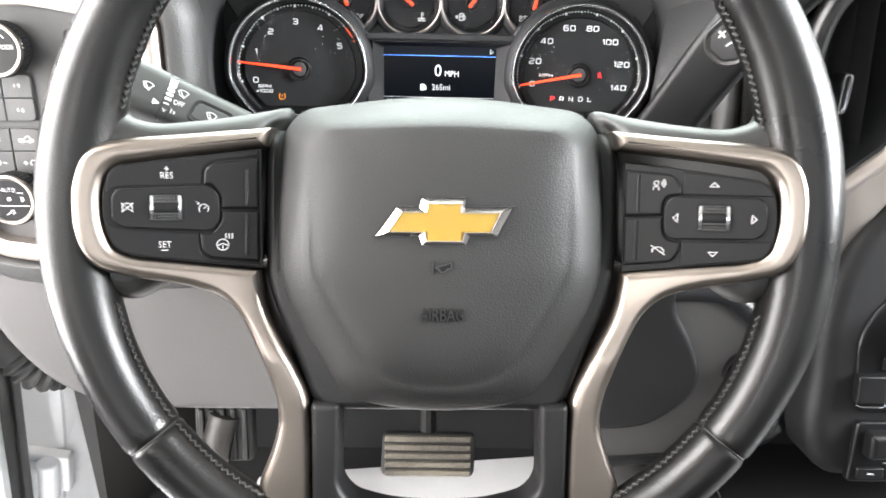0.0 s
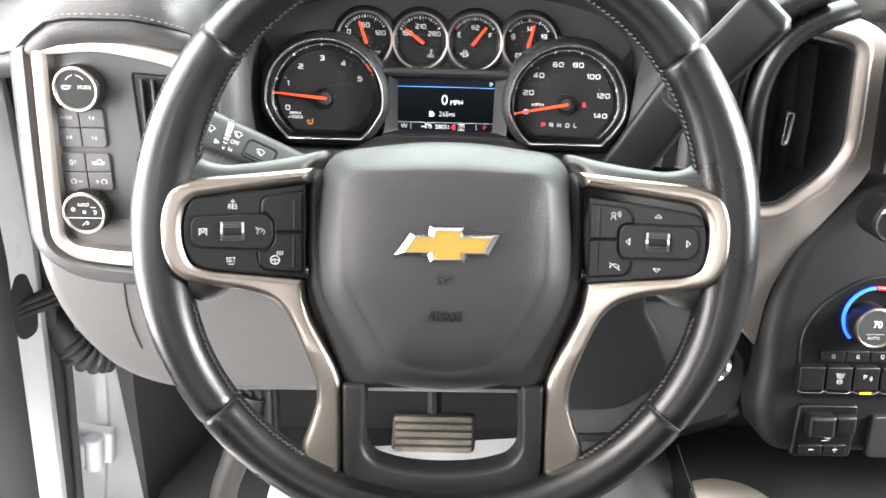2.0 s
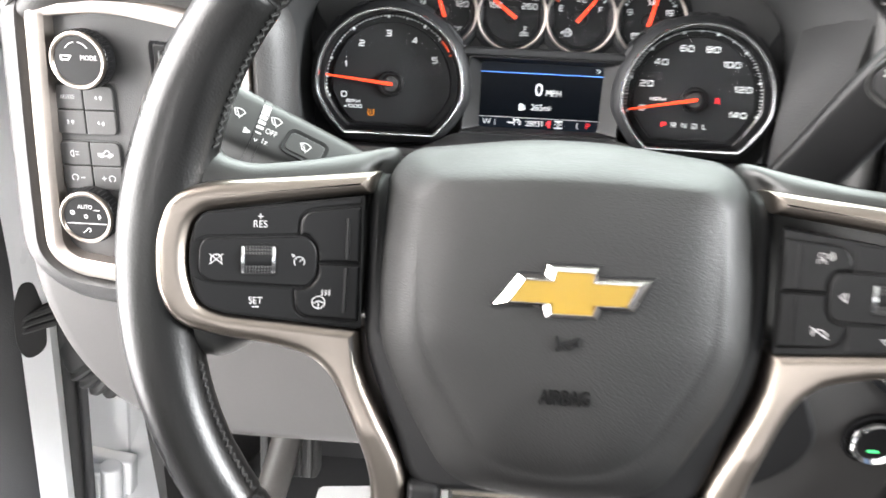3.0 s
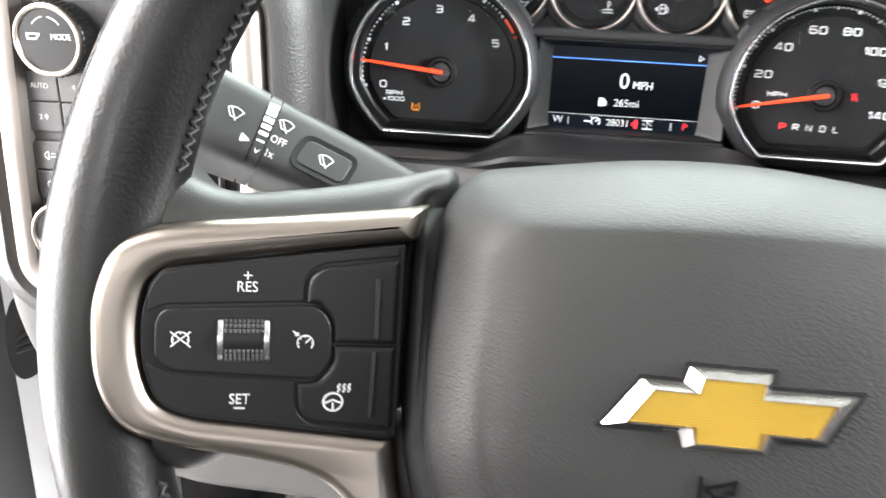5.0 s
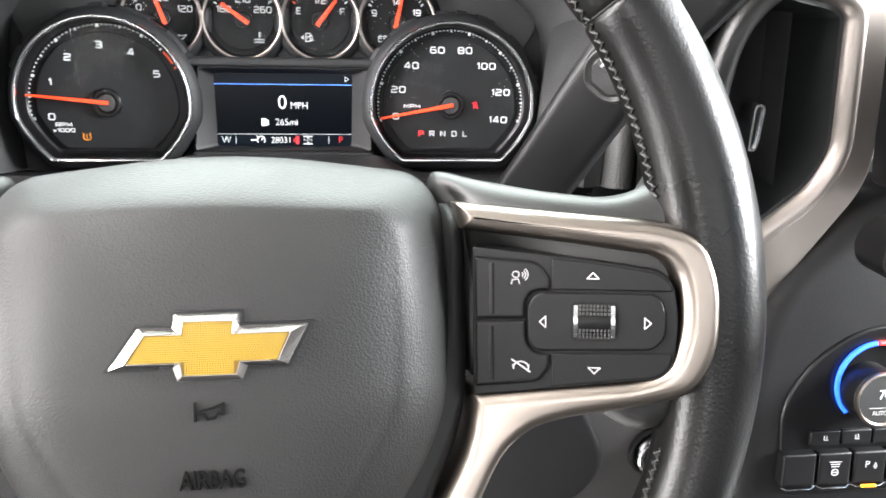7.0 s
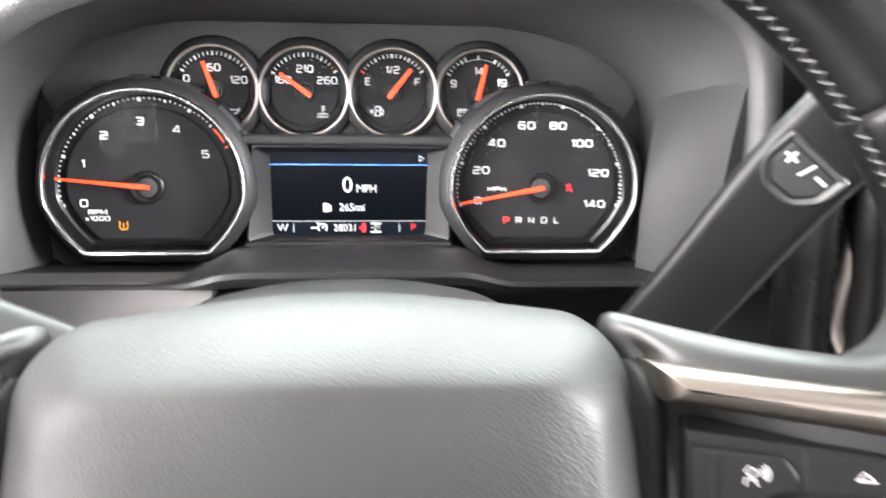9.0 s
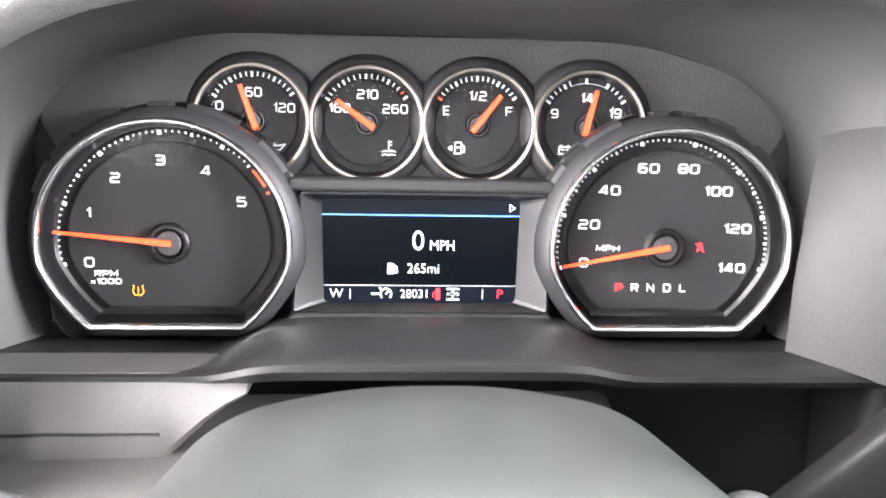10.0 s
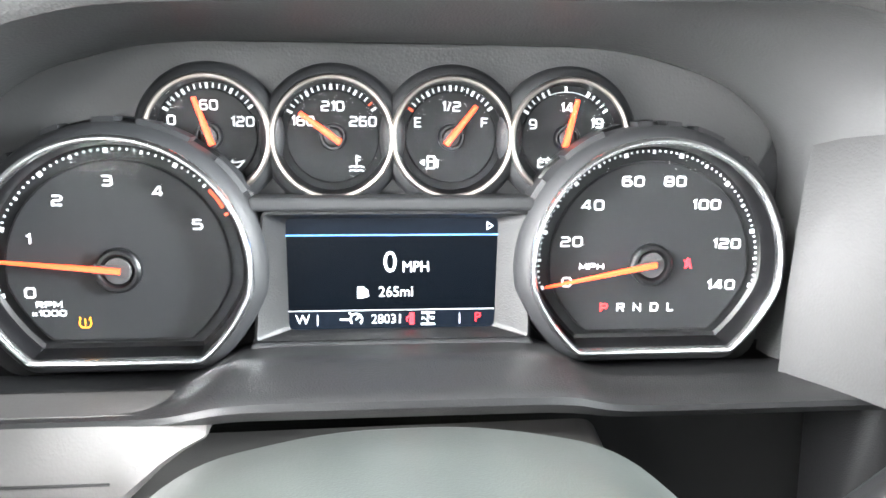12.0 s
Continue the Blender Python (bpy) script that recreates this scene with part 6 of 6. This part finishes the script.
    symbol("home_symbol", [[(-0.004, 0.0), (0, 0.0038), (0.004, 0.0)], [(-0.003, 0.0), (-0.003, -0.0036), (0.003, -0.0036), (0.003, 0.0)], [(-0.0008, -0.0036), (-0.0008, -0.001), (0.0008, -0.001), (0.0008, -0.0036)]], 0.0009, -0.0150, 0.0090, 0.0008, PRINT, r)
    part("volume_knob", solid(circle(-0.0114, -0.0364, 0.0170, 48), -0.012, 0.016, 0.003), BUTTON, r, "black volume knob", smooth=40)
    part("volume_ring", hoop(circle(-0.0114, -0.0364, 0.0152, 48), [(0, 0.014), (0, 0.0166), (0.0015, 0.017), (0.002, 0.015)]), CHROME, r)


def console():
    c = thing("centre_console", pose(0, 0, 0), "dark centre console below the stack", "console")
    part("console_body", block(0.20, 0.95, -0.40, 0.28, 0.02, 0.315, 0.02), DARK, c)
    part("console_side", tube(spline([(0.205, 0.36, 0.270), (0.205, 0.25, 0.278), (0.203, 0.16, 0.270), (0.200, 0.05, 0.24), (0.2, -0.10, 0.20)], 8), 0.048, 24, squash=(1.0, 1.2)), DASH, c, smooth=80)
    outer = [(0.258, 0.176), (0.278, 0.180), (0.300, 0.176), (0.318, 0.164), (0.332, 0.142), (0.340, 0.11), (0.344, 0.05)]
    lip = [(0.259, 0.140), (0.280, 0.142), (0.296, 0.140), (0.308, 0.132), (0.314, 0.118), (0.316, 0.09), (0.316, 0.05)]
    out, inn = spline([(px - 0.012, py - 0.026, 0.337) for px, py in outer], 6), spline([(px - 0.012, py - 0.026, 0.320) for px, py in lip], 6)
    part("cup_holder_trim", loft([[p, p.lerp(q, 0.5) + Vector((0, 0, 0.003)), q, q - Vector((0, 0, 0.01)), p - Vector((0, 0, 0.02))] for p, q in zip(out, inn)]), NICKEL, c, "satin metal cup holder trim", smooth=60)
    # Dark slab on the console top paints the shade of a cup hole.
    part("cup_well_shade", loft([[Vector((p.x, p.y, z)) for p in rpoly([(0.225, 0.01), (0.308, 0.01), (0.306, 0.095), (0.282, 0.118), (0.225, 0.118)], 0.01, 4)] for z in (0.3155, 0.3235)]), RECESS_SHADE, c)
    part("console_seam", tube([(0.245, 0.20, 0.337), (0.243, 0.12, 0.337)], 0.001, 6), RUBBER, c)


binnacle()
cluster_shelf()
knee_panel()
dash_pad()
light_switch_panel()
side_vent()
ignition_panel()
centre_stack()
console()


# ---------------------------------------------------------------- footwell
def brake_pedal():
    p = thing("brake_pedal", face_frame(-0.006, 0.392, 0.183, 24), "dusty ribbed rubber brake pedal", "pedal")
    part("pedal_plate", solid(rpoly(mm([(-57, -25), (54, -27), (57, 25), (-54, 26)]), 0.009, 5), -0.012, -0.001, 0.003), RUBBER, p)
    for i in range(5):
        y = -20.5 + i * 10.2
        part("rib", solid(rpoly(mm([(-52, y - 3.4), (50, y - 3.8), (51, y + 3.4), (-51, y + 3.6)]), 0.002, 3), -0.002, 0.0045, 0.0018), PEDAL, p)
    part("pedal_arm", tube(spline([(0.0, 0.02, -0.012), (0.0, 0.09, -0.05), (0.005, 0.20, -0.07)], 6), 0.010, 10), RUBBER, p)


def accelerator():
    p = thing("accelerator_pedal", face_frame(0.165, 0.44, 0.15, 35), "plain black rubber accelerator pedal", "pedal")
    part("pedal_plate", solid(rpoly(mm([(-24, -75), (24, -75), (20, 75), (-20, 75)]), 0.010, 5), -0.012, 0.0, 0.004), RUBBER, p)
    part("pedal_arm", tube([(0, 0.06, -0.01), (0, 0.16, -0.03)], 0.008, 8), RUBBER, p)


def parking_brake():
    p = thing("parking_brake_pedal", face_frame(-0.255, 0.40, 0.20, 15), "black ribbed parking brake pedal", "pedal")
    part("pedal_pad", solid(rpoly(mm([(-26, -30), (42, -30), (42, 42), (-26, 42)]), 0.008, 4), -0.02, 0.0, 0.004), RUBBER, p)
    for i in range(5):
        part("rib", block((-20 + i * 12.5) / 1000, (-14 + i * 12.5) / 1000, -0.026, 0.038, 0.0, 0.005, 0.0015), RUBBER, p)
    part("pedal_arm", tube(spline([(0.010, 0.03, 0.0), (-0.012, -0.05, 0.01), (-0.030, -0.10, 0.008), (-0.045, -0.17, -0.005), (-0.05, -0.20, -0.01)], 6), 0.018, 12), SCUFFED, p, "scuffed brown-grey pedal arm")


def footwell():
    f = thing("footwell", pose(0, 0, 0), "black carpeted footwell with toe board", "footwell", kind="structure")
    part("toe_board", loft([[Vector((x, y, z)) for y, z in ((0.62, -0.02), (0.66, 0.10), (0.70, 0.75), (0.76, 0.75), (0.72, -0.02))] for x in (-0.42, 1.3)]), CARPET, f)
    part("kick_panel", loft([[Vector((x, y, z)) for x, z in ((-0.438 + 0.09 * t, -0.02), (-0.432 + 0.10 * t, -0.02), (-0.425 + 0.10 * t, 0.11), (-0.420 + 0.10 * t, 0.20), (-0.40 + 0.08 * t, 0.42), (-0.438 + 0.09 * t, 0.42))] for t, y in ((0, 0.45), (1, 0.70))]), KNEE, f)
    part("under_dash", block(-0.40, 0.9, 0.30, 0.74, 0.40, 0.43), RUBBER, f, smooth=0)
    part("tunnel_side", block(0.20, 0.26, 0.20, 0.72, -0.02, 0.29, 0.01), CARPET, f)
    tagged(part("floor", block(-0.42, 1.35, -1.6, 0.74, -0.06, -0.006), CARPET), "black carpeted cab floor", "floor", kind="structure")
    mt = part("paper_floor_mat", solid(rpoly([(-0.262, -0.35), (0.185, -0.35), (0.190, 0.604), (-0.255, 0.556)], 0.01, 3), -0.004, 0.0, 0.001), PAPER)
    tagged(mt, "white protective paper mat on the cab floor", "floor mat")


brake_pedal()
accelerator()
parking_brake()
footwell()


# ---------------------------------------------------------------- door opening and cab shell
def door_opening():
    d = thing("hinge_pillar", pose(0, 0, 0), "white painted hinge pillar with rubber seal", "pillar", kind="structure")
    rows = ((-0.35, -0.600, -0.535), (0.0, -0.556, -0.490), (0.10, -0.542, -0.469), (0.15, -0.535, -0.458), (0.245, -0.520, -0.445), (0.50, -0.50, -0.415))
    part("pillar_face", loft([[Vector(p) for p in ((xl, 0.445, z), (xr - 0.020, 0.44, z), (xr - 0.006, 0.446, z), (xr, 0.458, z), (xr, 0.485, z), (xl, 0.485, z))] for z, xl, xr in rows]), WHITE_PAINT, d, smooth=30)
    part("inner_jamb", loft([[Vector(p) for p in ((xr - 0.002, 0.446, z), (-0.424, 0.474, z), (-0.424, 0.50, z), (xr - 0.002, 0.50, z))] for z, xl, xr in rows]), WHITE_PAINT, d, smooth=0)
    part("door_seal", tube(spline([(-0.556, 0.37, -0.30), (-0.505, 0.37, 0.077), (-0.475, 0.37, 0.312), (-0.457, 0.37, 0.456), (-0.451, 0.37, 0.527), (-0.447, 0.37, 0.592), (-0.443, 0.37, 0.654), (-0.44, 0.36, 0.80)], 6), 0.0088, 12, squash=(1.0, 1.5)), RUBBER, d, smooth=60)
    part("seal_flange", tube(spline([(-0.546, 0.385, -0.30), (-0.496, 0.385, 0.077), (-0.466, 0.385, 0.312), (-0.448, 0.385, 0.456)], 6), 0.006, 8, squash=(1.0, 1.5)), DOORTRIM, d, smooth=60)
    h = new("hinge")
    h.parent, h.matrix_basis = d, pose(-0.490, 0.435, 0.125, 0, 9, 0)
    tagged(h, "white painted door hinge")
    part("hinge_leaf", block(-0.030, 0.036, -0.012, 0.008, -0.026, 0.026, 0.004), WHITE_PAINT, h)
    part("hinge_knuckle", solid(circle(0, 0, 0.013, 24), -0.026, 0.026, 0.003), WHITE_PAINT, h, where=pose(0.014, -0.020, 0.0))
    part("hinge_arm", block(-0.040, 0.006, -0.032, -0.012, -0.020, 0.020, 0.004), WHITE_PAINT, h)
    for z in (-0.012, 0.012):
        part("hinge_bolt", solid(circle(0, 0, 0.007, 6), 0.0, 0.006, 0.001), WHITE_PAINT, h, where=pose(-0.022, -0.012, z, 90, 0, 0))
    w = thing("wiring_boot", pose(-0.450, 0.385, 0.335), "black corrugated rubber wiring boot", "cable boot")
    pts = spline([(-0.020, 0.0, 0.045), (-0.010, -0.006, 0.018), (0.004, -0.010, -0.006), (0.018, -0.006, -0.024), (0.034, 0.010, -0.034)], 10)
    rad = [0.015 + 0.006 * min(1, i / 20) + (0.0022 * (1 if i % 4 < 2 else -1) if i > 18 else 0) for i in range(len(pts))]
    part("boot", tube(pts, rad, 16), RUBBER, w, smooth=30)
    s = thing("door_check_strap", pose(-0.452, 0.340, 0.410), "black door check strap through the door edge", "door strap")
    for dz in (-0.008, 0.0, 0.008):
        part("strap_bar", tube([(-0.024, -0.024, dz * 0.8), (0.0, 0.0, dz), (0.030, 0.034, dz + 0.001)], 0.0036, 8), RUBBER, s)
    part("strap_plate", loft([[Vector((x, y + 0.003, z)) for x, y in ((-0.024, -0.024), (0.030, 0.034), (0.027, 0.037), (-0.027, -0.021))] for z in (-0.011, 0.012)]), RUBBER, s)


def open_door():
    d = thing("front_door", pose(0, 0, 0), "open white truck door with grey inner trim", "door")
    edge = ((-0.25, -0.535), (0.117, -0.492), (0.341, -0.466), (0.478, -0.450), (0.65, -0.440), (0.80, -0.436))
    def shell(x):
        return [(x, 0.345), (x - 0.018, 0.305), (x - 0.66, 0.07), (x - 0.70, 0.19), (x - 0.05, 0.425), (x - 0.008, 0.40)]
    def trim(x):
        return [(x - 0.0130, 0.315), (x - 0.020, 0.292), (x - 0.050, 0.262), (x - 0.64, 0.030), (x - 0.67, 0.067), (x - 0.03, 0.300)]
    part("door_shell", loft([[Vector((px, py, z)) for px, py in shell(x)] for z, x in edge]), WHITE_PAINT, d, smooth=30)
    part("inner_trim", loft([[Vector((px, py, z)) for px, py in trim(x)] for z, x in edge]), DOORTRIM, d, smooth=50)
    e, up = Vector((-0.41, -0.91, 0)), Vector((0.115, 0, 1)).normalized()
    n = e.cross(up).normalized()
    if n.y > 0:
        n = -n
    m = Matrix((e, up, n)).transposed().to_4x4()
    m.translation = Vector((-0.4665, 0.327, 0.413))
    part("strap_slot", solid(rpoly(mm([(-14, -42), (-18, 0), (-10, 40), (4, 44), (16, 20), (18, -20), (8, -44)]), 0.012, 4), -0.004, 0.0015, 0.001), RUBBER, d, where=m)


def cab_shell():
    c = thing("cab_shell", pose(0, 0, 0), "grey trimmed truck cab with window openings", "cab", kind="structure")
    part("roof", block(-0.75, 1.40, -1.62, 0.26, 1.46, 1.52), HEADLINER, c, smooth=0)
    part("rear_wall", block(-0.75, 1.40, -1.66, -1.60, -0.05, 0.90), WALLS, c, smooth=0)
    part("rear_header", block(-0.75, 1.40, -1.66, -1.60, 1.38, 1.46), WALLS, c, smooth=0)
    part("far_door", block(1.34, 1.40, -1.60, 0.80, -0.05, 0.86), WALLS, c, smooth=0)
    part("far_header", block(1.34, 1.40, -1.60, 0.20, 1.36, 1.46), WALLS, c, smooth=0)
    part("near_rear_side", block(-0.75, -0.70, -1.60, -0.85, -0.05, 1.46), WALLS, c, smooth=0)
    part("near_header", block(-0.75, -0.70, -0.85, 0.10, 1.40, 1.46), WALLS, c, smooth=0)
    for x in (-0.70, 1.34):
        part("windscreen_pillar", tube([(x, 0.80, 0.78), (x, 0.10, 1.47)], 0.05, 10), WALLS, c)
    part("door_sill", block(-0.62, -0.42, -0.80, 0.44, -0.30, -0.02, 0.02), WHITE_PAINT, c)
    g = tagged(part("ground", block(-40, 40, -40, 40, -0.80, -0.70), SNOW, smooth=0), "pale bright ground outside the truck", "ground", kind="structure")


door_opening()
open_door()
cab_shell()
